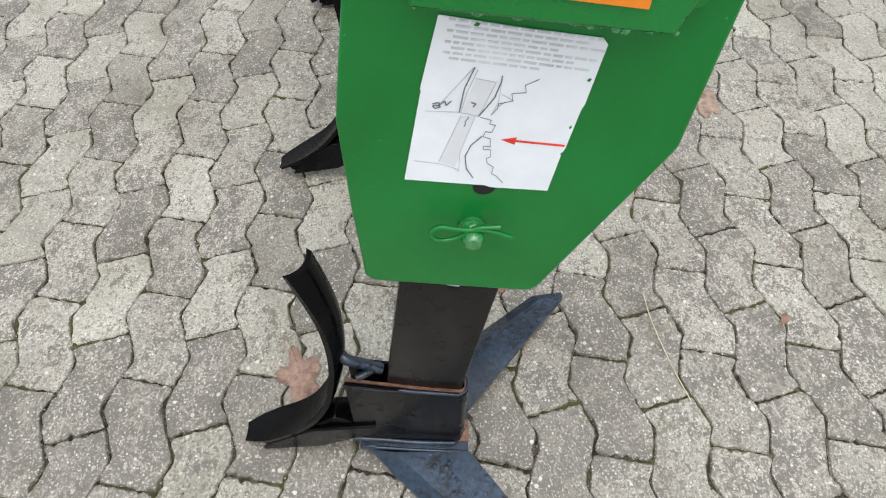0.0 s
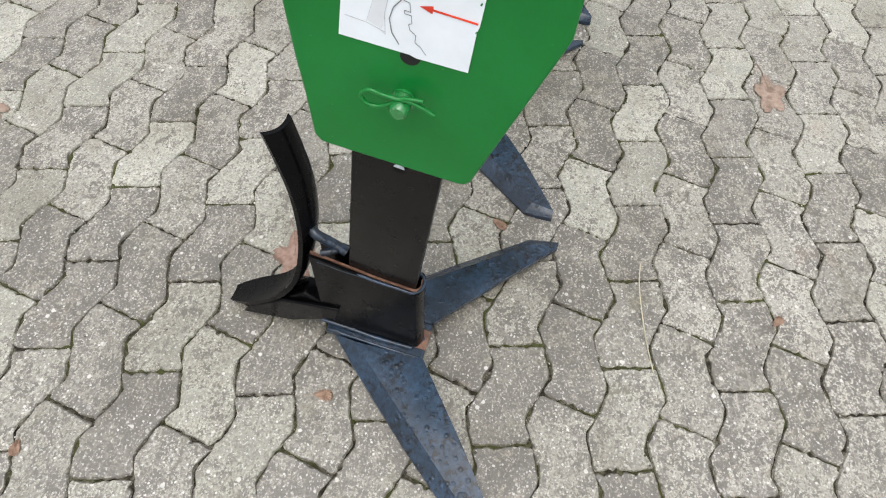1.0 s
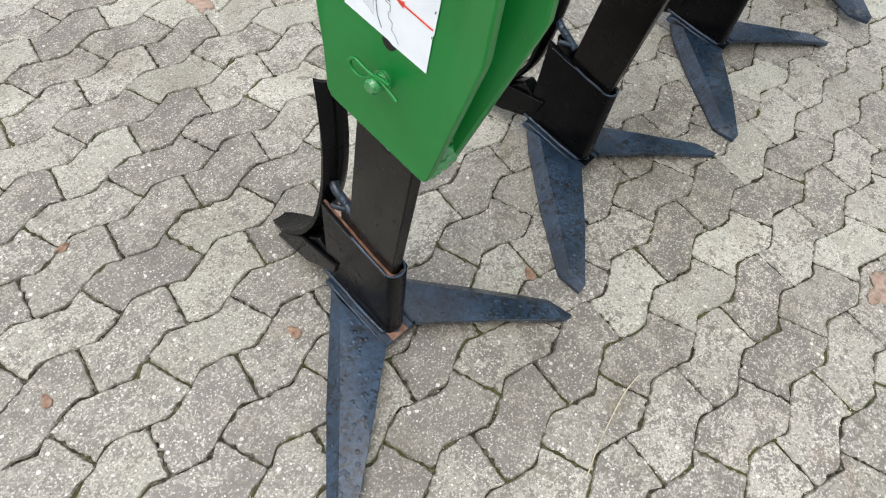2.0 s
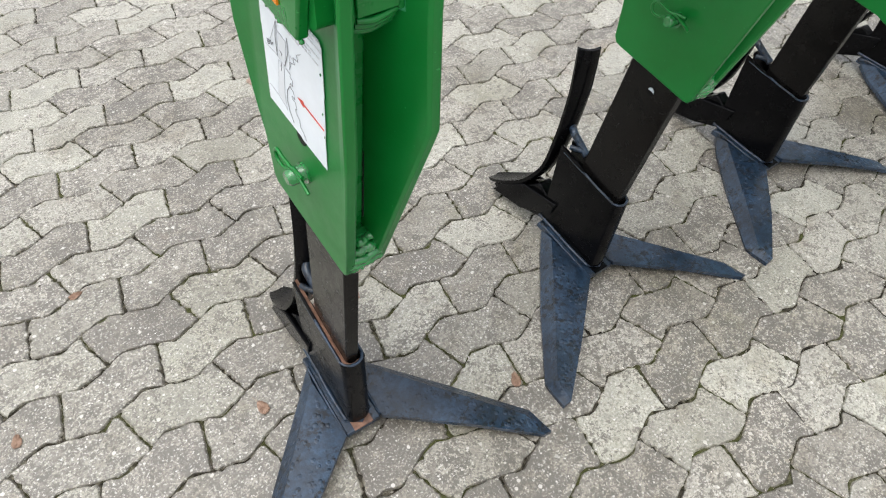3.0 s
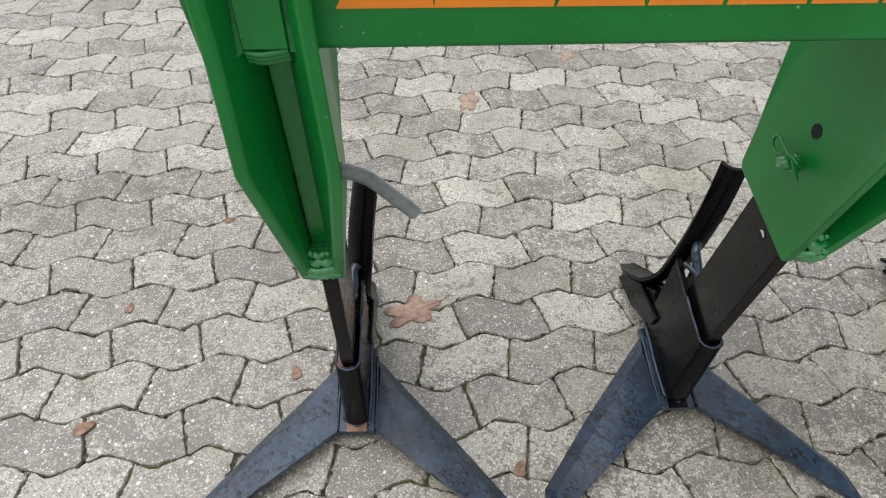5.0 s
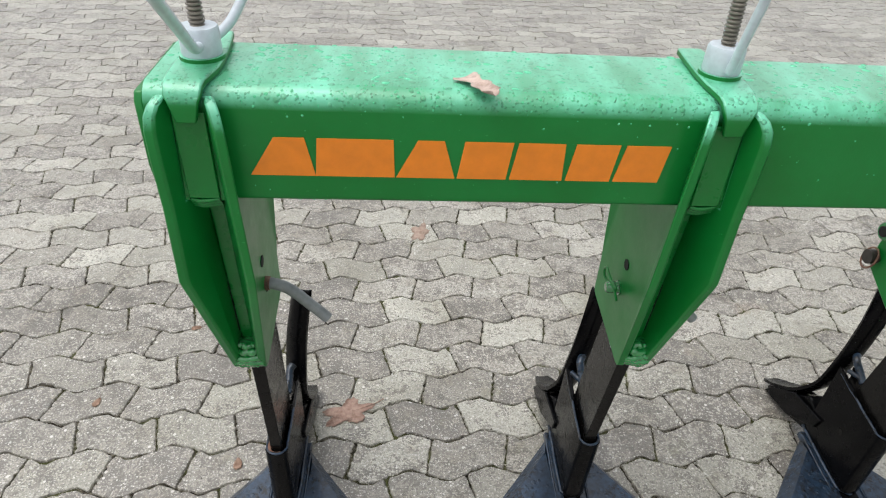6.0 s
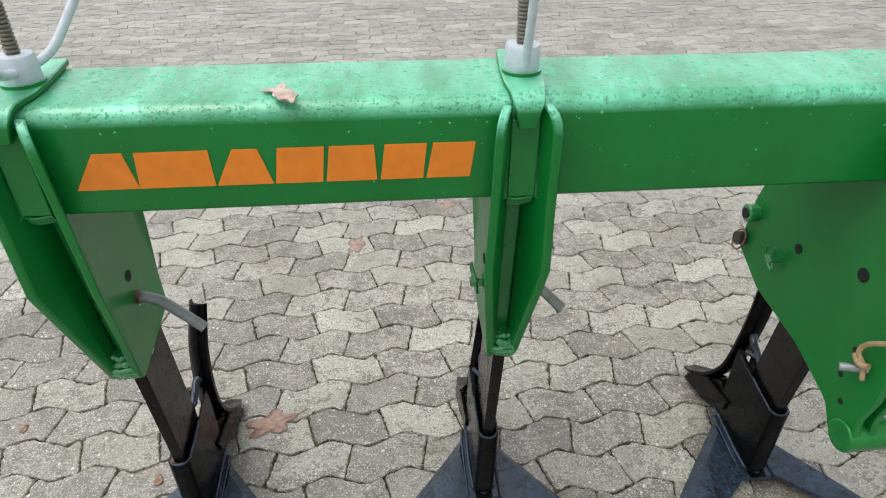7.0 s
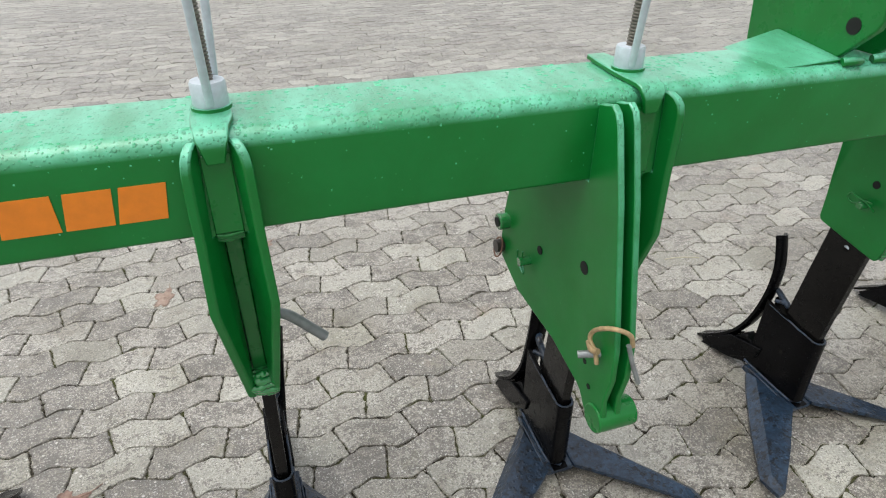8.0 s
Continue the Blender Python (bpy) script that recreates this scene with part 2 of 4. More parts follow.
    rusty = ramp(n, l, noise_tex(n, l, v, 4.3, 3), [(0.66, GREY(0)), (0.76, GREY(0.25))])
    base = mix(n, l, rusty, base, (0.36, 0.25, 0.19))
    l.new(base, b.inputs["Base Color"])
    l.new(ramp(n, l, cloud, [(0.35, GREY(0.40)), (0.65, GREY(0.56))]), b.inputs["Roughness"])
    b.inputs["Coat Weight"].default_value = 0.45
    b.inputs["Coat Roughness"].default_value = 0.34
    hgt = mix(n, l, 0.35, heights[0], heights[1])
    bump(n, l, b, hgt, 0.4, 0.004)
    return m


def joint_soil():
    m, n, l, b = material("joint_sand_and_moss", (0.1, 0.085, 0.06), 0.95, 0, 0.2)
    v = coords(n, l)
    col = ramp(n, l, noise_tex(n, l, v, 90, 5), [(0.38, (0.012, 0.010, 0.007)), (0.52, (0.045, 0.040, 0.029)), (0.68, (0.17, 0.157, 0.12))])
    moss = ramp(n, l, noise_tex(n, l, v, 5, 5), [(0.47, GREY(0)), (0.62, GREY(0.8))])
    col = mix(n, l, moss, col, (0.070, 0.078, 0.024))
    l.new(col, b.inputs["Base Color"])
    bump(n, l, b, noise_tex(n, l, v, 150, 4), 0.8, 0.006)
    return m


def leaf_mat(name, a, c):
    m, n, l, b = material(name, a, 0.7)
    v = coords(n, l)
    col = ramp(n, l, noise_tex(n, l, v, 70, 4), [(0.3, a), (0.75, c)])
    dark = ramp(n, l, noise_tex(n, l, v, 26, 4, 0.7), [(0.50, GREY(0)), (0.66, GREY(0.8))])
    col = mix(n, l, dark, col, mix(n, l, 1.0, col, (0.42, 0.36, 0.32), "MULTIPLY"))
    l.new(col, b.inputs["Base Color"])
    bump(n, l, b, noise_tex(n, l, v, 120, 3), 0.5, 0.002)
    return m


M_GREEN = green_paint("green_enamel", False)
M_GREEN_WET = green_paint("green_enamel_with_beads_and_sky_sheen", True)
M_GREEN_GLOSS = green_gloss()
# bead colours include the painted sky sheen, paler for the beam's top
M_BEAD = rain_water("rain_top_sheen", (0.12, 0.50, 0.29))
M_BEAD_EDGE = rain_water("rain_edge_sheen", (0.085, 0.44, 0.22))
M_BLACK = black_paint("black_enamel", (0.0016, 0.0017, 0.002), (0.0034, 0.0034, 0.004), 0.19, 0.10)
M_LEG = black_paint("thin_black_enamel", (0.0032, 0.003, 0.0029), (0.007, 0.0063, 0.0056), 0.19, 0.20)
M_SHARE = share_paint()
M_RUST = rust_metal()
M_ZINC = plain("pale_grey_enamel", (0.49, 0.55, 0.59), 0.3, 0.0, 0.12, 60)
M_THREAD = plain("dark_oiled_steel", (0.06, 0.055, 0.05), 0.4, 0.6)
M_SCREW = plain("dull_steel_thread", (0.20, 0.185, 0.155), 0.45, 0.5)
M_PIPE = plain("grey_galvanised_pipe", (0.24, 0.26, 0.26), 0.45, 0.3)
M_ORANGE = plain("orange_vinyl", (0.74, 0.215, 0.012), 0.35, 0.0, 0.08)
M_PAPER = plain("white_vinyl", (0.78, 0.83, 0.88), 0.3, 0.0, 0.04, 30)
M_INK = plain("faded_black_print", (0.17, 0.175, 0.19), 0.5)
M_INK_PALE = plain("worn_grey_print", (0.62, 0.64, 0.67), 0.5)
M_INK_SOFT = plain("thin_grey_print", (0.50, 0.51, 0.54), 0.5)
M_TINT = plain("pale_grey_tint", (0.69, 0.72, 0.76), 0.4, 0.0, 0.05)
M_RED = plain("red_print", (0.75, 0.05, 0.02), 0.4)
M_RING = plain("tan_rusted_wire", (0.42, 0.30, 0.16), 0.5, 0.2, 0.4)
M_HOLE = plain("unlit_bore", (0.006, 0.007, 0.006), 0.9)
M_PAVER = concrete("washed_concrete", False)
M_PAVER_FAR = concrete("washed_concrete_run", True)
M_SOIL = joint_soil()


def grit_stone():
    m, n, l, b = material("loose_grit", (0.4, 0.38, 0.34), 0.8)
    g = n.new("ShaderNodeNewGeometry")
    l.new(ramp(n, l, g.outputs["Random Per Island"], [(0.0, (0.06, 0.052, 0.042)), (0.35, (0.16, 0.14, 0.11)), (0.6, (0.36, 0.33, 0.28)), (0.85, (0.62, 0.60, 0.56)), (1.0, (0.82, 0.80, 0.77))]), b.inputs["Base Color"])
    return m


M_GRIT = grit_stone()
M_LEAF = leaf_mat("dry_brown_leaf", (0.17, 0.095, 0.06), (0.34, 0.23, 0.165))
M_LEAF_RED = leaf_mat("red_brown_leaf", (0.22, 0.125, 0.092), (0.38, 0.27, 0.215))
M_LEAF_FADED = leaf_mat("faded_leaf", (0.27, 0.18, 0.135), (0.36, 0.29, 0.235))
M_LEAF_PALE = leaf_mat("pale_dry_leaf", (0.46, 0.34, 0.28), (0.66, 0.54, 0.48))
M_STRAW = plain("straw_stalk", (0.55, 0.50, 0.36), 0.6)


# ---- builders ----
def part(name, bm, mat, parent=None, label="", smooth=None, bevel=0.0, seg=2):
    me = bpy.data.meshes.new(name)
    bmesh.ops.recalc_face_normals(bm, faces=bm.faces[:])
    bm.to_mesh(me)
    bm.free()
    me.materials.append(mat)
    ob = new(name, me)
    if parent:
        ob.parent = parent
    if label:
        ob["label"] = label
    if smooth is not None:
        me.shade_smooth()
        me.set_sharp_from_angle(angle=radians(smooth))
    if bevel:
        mod = ob.modifiers.new("edge", "BEVEL")
        mod.width, mod.segments, mod.limit_method, mod.angle_limit = bevel, seg, "ANGLE", radians(35)
        me.shade_smooth()
        me.set_sharp_from_angle(angle=radians(50))
    return ob


def box(bm, lo, hi):
    vs = [bm.verts.new((x, y, z)) for x in (lo[0], hi[0]) for y in (lo[1], hi[1]) for z in (lo[2], hi[2])]
    for q in ((0, 1, 3, 2), (4, 6, 7, 5), (0, 4, 5, 1), (2, 3, 7, 6), (0, 2, 6, 4), (1, 5, 7, 3)):
        bm.faces.new([vs[i] for i in q])
    return vs


def prism(bm, pts, axis, lo, hi):
    """A polygon of (a, b) in the plane across axis (0, 1, 2), drawn out from lo to hi."""
    def at(p, c):
        v = list(p)
        v.insert(axis, c)
        return bm.verts.new(v)
    a, c = [at(p, lo) for p in pts], [at(p, hi) for p in pts]
    bm.faces.new(a)
    bm.faces.new(c[::-1])
    for i in range(len(pts)):
        j = (i + 1) % len(pts)
        bm.faces.new((a[i], c[i], c[j], a[j]))


def tube(bm, path, radius, sides=10, radii=None):
    path = [Vector(p) for p in path]
    rings = []
    up = None
    for i, p in enumerate(path):
        d = (path[min(i + 1, len(path) - 1)] - path[max(i - 1, 0)]).normalized()
        if up is None:
            up = d.orthogonal().normalized()
        up = (up - d * up.dot(d)).normalized()
        side = d.cross(up)
        r = radii[i] if radii else radius
        rings.append([bm.verts.new(p + r * (math.cos(a) * up + math.sin(a) * side)) for a in (k * math.tau / sides for k in range(sides))])
    for a, c in zip(rings, rings[1:]):
        for k in range(sides):
            bm.faces.new((a[k], a[(k + 1) % sides], c[(k + 1) % sides], c[k]))
    bm.faces.new(rings[0][::-1])
    bm.faces.new(rings[-1])


def ring_lathe(bm, profile, centre, sides=24):
    """Turn (radius, z) round a vertical axis; the ends are closed."""
    rings = [[bm.verts.new((centre[0] + r * math.cos(a), centre[1] + r * math.sin(a), centre[2] + z)) for a in (k * math.tau / sides for k in range(sides))] for r, z in profile]
    for a, c in zip(rings, rings[1:]):
        for k in range(sides):
            bm.faces.new((a[k], a[(k + 1) % sides], c[(k + 1) % sides], c[k]))
    bm.faces.new(rings[0][::-1])
    bm.faces.new(rings[-1])


def curve_pts(pts, n=6):
    """A smooth run through the points."""
    p = [Vector(q) for q in pts]
    p = [2 * p[0] - p[1], *p, 2 * p[-1] - p[-2]]
    res = []
    for i in range(1, len(p) - 2):
        a, b, c, d = p[i - 1:i + 3]
        for k in range(n):
            t = k / n
            res.append(0.5 * (2 * b + (c - a) * t + (2 * a - 5 * b + 4 * c - d) * t * t + (3 * b - a - 3 * c + d) * t ** 3))
    return res + [p[-2]]


def thing(name, m, label, category, group=""):
    ob = new(name)
    ob.empty_display_size = 0.05
    ob.matrix_basis = m
    return tagged(ob, label, category, group)


# ---- the beam ----
BEAM_Y0, BEAM_Y1, BEAM_Z0, BEAM_Z1 = -0.126, 0.068, 0.969, 1.128
SAG = 0.55          # degrees by which the beam drops along its length


def drop(x):
    return -math.tan(radians(SAG)) * (x - 1.15)


beam = thing("toolbar_beam", pose(1.15, 0, 1.05, 0, SAG, 0) @ pose(-1.15, 0, -1.05), "thick green square steel toolbar beam, wet on top", "beam")


def rounded(y0, y1, z0, z1, r_top, r_low, n=6):
    pts = []
    for cy, cz, a0, r in ((y1 - r_top, z1 - r_top, 0, r_top), (y0 + r_top, z1 - r_top, 90, r_top), (y0 + r_low, z0 + r_low, 180, r_low), (y1 - r_low, z0 + r_low, 270, r_low)):
        pts += [(cy + r * math.cos(radians(a0 + 90 * k / n)), cz + r * math.sin(radians(a0 + 90 * k / n))) for k in range(n + 1)]
    return pts


bm = bmesh.new()
prism(bm, rounded(BEAM_Y0, BEAM_Y1, BEAM_Z0, BEAM_Z1, 0.027, 0.008, 7), 0, 0.394, 3.78)
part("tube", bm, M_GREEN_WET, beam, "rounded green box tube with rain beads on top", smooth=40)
bm = bmesh.new()
prism(bm, [(0.064, 0.977), (-0.108, 0.956), (-0.126, 1.02), (-0.1255, 1.108), (-0.118, 1.119), (0.058, 1.122), (0.066, 1.11)], 0, 0.383, 0.395)
part("end_cap", bm, M_GREEN, beam, "square green end plate, rough along its edge", bevel=0.0025)
bm = bmesh.new()
rr = random.Random(8)
for k in range(34):
    f = k / 33
    y, z = 0.064 - 0.172 * f, 0.977 - 0.021 * f
    bmesh.ops.create_icosphere(bm, subdivisions=1, radius=rr.uniform(0.002, 0.0042), matrix=Matrix.Translation((0.385 + rr.uniform(0, 0.006), y + rr.uniform(-0.002, 0.002), z + rr.uniform(-0.001, 0.002))))
part("edge_spatter", bm, M_GREEN_GLOSS, beam, "rough beads of paint and weld", smooth=60)
bm = bmesh.new()
prism(bm, [(-0.084, 0.977), (0.03, 0.992), (0.03, 1.035), (-0.084, 1.03)], 0, 0.381, 0.3835)
part("end_marker", bm, M_ORANGE, beam, "orange vinyl strip on the beam's end")

# plain orange shapes where the maker's mark stands
marks = [(0.513, 0.598, 0.034, -0.012), (0.598, 0.703, 0.004, -0.002), (0.705, 0.784, 0.028, -0.016), (0.787, 0.854, 0.008, 0.006), (0.859, 0.932, 0.008, -0.002), (0.937, 0.999, 0.008, 0.006), (1.004, 1.068, 0.010, 0.007)]
for i, (x0, x1, a, c) in enumerate(marks):
    bm = bmesh.new()
    prism(bm, [(x0, 1.010), (x1, 1.010), (x1 + c, 1.065), (x0 + a, 1.065)], 1, BEAM_Y0 - 0.0015, BEAM_Y0 + 0.0005)
    part("orange_block", bm, M_ORANGE, beam, "plain orange vinyl block" if i == 0 else "")


# rain standing in beads on the beam's top, thick along its rounded edge, and hanging under it
rb = random.Random(71)
bv, bf = [], []


def bead(c, normal, r, flat, sides=9):
    n = Vector(normal).normalized()
    e = n.orthogonal().normalized()
    g = n.cross(e)
    b0 = len(bv)
    squash, lean = rb.uniform(0.7, 1.3), rb.uniform(0, math.tau)
    for rad, h in ((1.0, -0.1), (0.86, 0.45), (0.5, 0.85)):
        for k in range(sides):
            a = k * math.tau / sides
            ca, sa = math.cos(a) * squash, math.sin(a)
            p, q = ca * math.cos(lean) - sa * math.sin(lean), ca * math.sin(lean) + sa * math.cos(lean)
            bv.append(tuple(Vector(c) + r * rad * (p * e + q * g) + n * (r * flat * h)))
    bv.append(tuple(Vector(c) + n * (r * flat)))
    for lv in (0, 1):
        for k in range(sides):
            j = (k + 1) % sides
            bf.append((b0 + lv * sides + k, b0 + lv * sides + j, b0 + (lv + 1) * sides + j, b0 + (lv + 1) * sides + k))
    bf.extend((b0 + 2 * sides + k, b0 + 2 * sides + (k + 1) % sides, b0 + 3 * sides) for k in range(sides))


for k in range(1500):
    x = rb.uniform(0.40, 2.6)
    if math.sin(x * 23.0) + math.sin(x * 9.7 + 2) + rb.uniform(-1.4, 1.4) < -0.5:
        continue
    bead((x, rb.uniform(BEAM_Y0 + 0.028, BEAM_Y1 - 0.02), BEAM_Z1), (0, 0, 1), 0.0013 + 0.0052 * rb.random() ** 2.6, 0.19)
on_top = len(bf)
for k in range(900):
    a = radians(min(88, 90 * rb.random() ** 0.65))
    c = (rb.uniform(0.40, 2.9), BEAM_Y0 + 0.027 - 0.027 * math.cos(a), BEAM_Z1 - 0.027 + 0.027 * math.sin(a))
    bead(c, (0, -math.cos(a), math.sin(a)), 0.0007 + 0.0020 * rb.random() ** 3, 0.30, 8)
for k in range(420):
    bead((rb.uniform(0.40, 2.9), BEAM_Y0 + rb.uniform(0.006, 0.016), BEAM_Z0 + 0.0004), (0, -0.2, -1), 0.0008 + 0.0014 * rb.random() ** 2, 0.9, 7)
for k in range(90):
    bead((rb.uniform(0.40, 2.6), BEAM_Y0, BEAM_Z1 - 0.03 - 0.12 * rb.random() ** 2), (0, -1, 0.1), 0.0007 + 0.0012 * rb.random(), 0.6, 7)
me = bpy.data.meshes.new("rain_beads")
me.from_pydata(bv, [], bf)
me.materials.append(M_BEAD)
me.materials.append(M_BEAD_EDGE)
for f in me.polygons[on_top:]:
    f.material_index = 1
me.shade_smooth()
drops = new("rain_beads", me)
drops.parent = beam
drops["kind"] = "stuff"
drops["label"] = "clear rain beads standing on the green paint"


# ---- brackets: two flared cheek plates round the beam, a saddle and its spindle ----
FLAT, THICK = 0.0285, 0.0145


def flare(y, z):
    rear = max(0.0, (-0.07 - 0.045 * (z - 0.57) / 0.53) - y)
    fore = max(0.0, y - (0.075 + 0.05 * (0.96 - z) / 0.3)) if z < 0.97 else max(0.0, y - 0.075)
    return 0.46 * rear + 0.32 * fore


def cheek(side, parent, name="cheek_plate", label=""):
    bm = bmesh.new()
    top = 0.9615
    body = [(0.107, top), (0.116, 0.905), (0.124, 0.85), (0.124, 0.73), (0.121, 0.612), (0.114, 0.601), (0.10, 0.598), (-0.058, 0.573), (-0.068, 0.574), (-0.074, 0.582), (-0.146, 0.82), (-0.15, 0.835), (-0.152, top), (-0.1275, top), (0.0655, top)]
    fin = [(-0.152, top), (-0.1565, 1.035), (-0.1575, 1.075), (-0.154, 1.094), (-0.146, 1.105), (-0.136, 1.111), (-0.1275, 1.112), (-0.1275, top)]
    fore = [(0.0655, top), (0.0655, 1.10), (0.085, 1.095), (0.098, 1.07), (0.107, top)]
    made = {}
    for poly in (body, fin, fore):
        bm.faces.new([made.setdefault(p, bm.verts.new((0, *p)) if p not in made else None) for p in poly])
    for co, no in (((0, -0.07, 0.57), (0, 0.53, 0.045)), ((0, 0.075, 0.96), (0, 0.3, 0.05))):
        bmesh.ops.bisect_plane(bm, geom=bm.verts[:] + bm.edges[:] + bm.faces[:], plane_co=co, plane_no=no, dist=1e-5)
    outer = bm.verts[:]
    res = bmesh.ops.extrude_face_region(bm, geom=bm.faces[:])
    inner = [g for g in res["geom"] if isinstance(g, bmesh.types.BMVert)]
    for v in inner:
        v.co.x = side * (FLAT - THICK + flare(v.co.y, v.co.z))
    for v in outer:
        v.co.x = side * (FLAT + flare(v.co.y, v.co.z))
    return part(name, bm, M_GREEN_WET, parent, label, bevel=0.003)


def bore(bm, x, y, z, r, depth=0.0022, side=-1):
    """A short dark disc set in a plate's face."""
    tube(bm, [(x, y, z), (x + side * depth, y, z)], r, 16)


def bracket(x, arm_turn, rod_tilt, hitched=False):
    br = thing("tine_bracket", pose(x, 0, 0.008 + drop(x)), "green welded steel tine bracket clamped round the beam", "bracket", "brackets on the beam")
    if not hitched:                 # there the hitch plates stand in its place
        cheek(-1, br)
    wide = cheek(1, br)
    if hitched:
        wide.location.x = 0.010
    # strap on the beam's rear face, and the slotted guide between the cheeks
    bm = bmesh.new()
    box(bm, (-0.0205, -0.1310, 0.966), (0.0205, -0.1275, 1.09))
    part("strap", bm, M_GREEN, br, bevel=0.0015)
    bm = bmesh.new()
    prism(bm, [(-0.088, 0.9605), (-0.07, 0.9605), (-0.03, 0.59), (-0.046, 0.585)], 0, -0.0125, 0.0125)
    guide = part("guide_bar", bm, M_GREEN, br, bevel=0.002)
    for s in (-1, 1):
        bm = bmesh.new()
        prism(bm, [(-0.0655, 0.765), (-0.055, 0.765), (-0.043, 0.65), (-0.0535, 0.65)], 0, s * 0.0138 - 0.0012, s * 0.0138 + 0.0012)
        part("guide_slot", bm, M_HOLE, guide, "dark slot beside the guide bar" if s < 0 else "")
    bm = bmesh.new()
    prism(bm, [(-0.066, 0.584), (-0.058, 0.577), (-0.04, 0.578), (-0.036, 0.60), (-0.052, 0.632), (-0.064, 0.634), (-0.07, 0.61)], 0, -0.0152, 0.0152)
    block = part("weld_block", bm, M_GREEN_GLOSS, br, "glossy green weld closing the plates", smooth=50)
    rw = random.Random(int(x * 1000))
    for y, z, w, r in ((-0.070, 0.582, 0.0235, 0.0060), (-0.0755, 0.592, 0.0245, 0.0072), (-0.0775, 0.604, 0.0215, 0.0066), (-0.0745, 0.6165, 0.0150, 0.0074), (-0.0715, 0.628, 0.0138, 0.0062)):
        bm = bmesh.new()
        run = curve_pts([(w * f, y + 0.003 * f * f + rw.uniform(-0.0022, 0.0022), z + rw.uniform(-0.0022, 0.0022)) for f in (-1, -0.5, 0, 0.5, 1)], 3)
        tube(bm, run, r, 10, [r * rw.uniform(0.72, 1.2) for _ in run])
        part("weld_bead", bm, M_GREEN_GLOSS, block, smooth=60)
    for s in (-1, 1):
        for y0, y1 in ((-0.1272, -0.096), (0.0652, 0.034)):
            bm = bmesh.new()
            prism(bm, [(y0, 0.9612), (y0, 0.990), (y1, 0.9612)], 0, min(s * 0.021, s * 0.034), max(s * 0.021, s * 0.034))
            part("corner_weld", bm, M_GREEN, br)
    bm = bmesh.new()
    for k in range(3):
        tube(bm, curve_pts([(-0.019, -0.126 + 0.004 * k, 0.962 - 0.006 * k), (-0.004, -0.129 + 0.004 * k, 0.9605 - 0.006 * k), (0.019, -0.126 + 0.004 * k, 0.963 - 0.006 * k)], 4), 0.0032, 8)
    part("root_weld", bm, M_GREEN, br, smooth=60)
    # saddle over the beam with a turned-down tongue
    bm = bmesh.new()
    z1 = BEAM_Z1 + 0.0025
    strip = [(0.062, z1, -0.013, 0.023), (0.02, z1, -0.018, 0.028), (-0.04, z1, -0.024, 0.033), (-0.08, z1, -0.026, 0.033), (-0.105, z1, -0.025, 0.029), (-0.120, z1 - 0.001, -0.0235, 0.025), (-0.133, z1 - 0.005, -0.0228, 0.0236), (-0.1415, z1 - 0.014, -0.0222, 0.0226), (-0.1435, z1 - 0.027, -0.018, 0.018), (-0.1430, 1.080, -0.0125, 0.0125)]
    up_row, low_row = [], []
    for k, (y, z, xl, xr) in enumerate(strip):
        a, c = strip[max(k - 1, 0)], strip[min(k + 1, len(strip) - 1)]
        d = Vector((0, c[0] - a[0], c[1] - a[1])).normalized()
        inward = Vector((0, -d.z, d.y))
        if inward.y - inward.z < 0:
            inward = -inward
        up_row.append([bm.verts.new((x, y, z)) for x in (xl, xr)])
        low_row.append([bm.verts.new(Vector((x, y, z)) + inward * 0.0098) for x in (xl, xr)])
    for k in range(len(strip) - 1):
        bm.faces.new((up_row[k][0], up_row[k][1], up_row[k + 1][1], up_row[k + 1][0]))
        bm.faces.new((low_row[k][1], low_row[k][0], low_row[k + 1][0], low_row[k + 1][1]))
        for e in (0, 1):
            bm.faces.new((up_row[k][e], up_row[k + 1][e], low_row[k + 1][e], low_row[k][e]))
    for k in (0, -1):
        bm.faces.new((up_row[k][0], up_row[k][1], low_row[k][1], low_row[k][0]))
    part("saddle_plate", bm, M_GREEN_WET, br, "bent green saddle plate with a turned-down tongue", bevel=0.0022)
    # adjusting spindle
    cy, cx = -0.047, 0.006
    bm = bmesh.new()
    ring_lathe(bm, [(0.0292, 0), (0.0292, 0.005)], (cx, cy, z1), 28)
    part("washer", bm, M_GREEN_WET, br, smooth=40)
    bm = bmesh.new()
    ring_lathe(bm, [(0.0250, 0.005), (0.0258, 0.008), (0.0254, 0.037), (0.0236, 0.0405), (0.012, 0.041)], (cx, cy, z1), 28)
    part("collar", bm, M_ZINC, br, "pale grey round collar", smooth=40)
    axis = Vector((math.sin(radians(rod_tilt[0])), math.sin(radians(rod_tilt[1])), 1)).normalized()
    base = Vector((cx, cy, z1 + 0.028))
    bm = bmesh.new()
    path, radii = [], []
    for k in range(140):
        path.append(base + axis * (0.0018 * k))
        radii.append((0.0102, 0.0102, 0.0078)[k % 3])
    tube(bm, path, 0.009, 12, radii)
    part("threaded_rod", bm, M_SCREW, br, "dark threaded spindle", smooth=25)
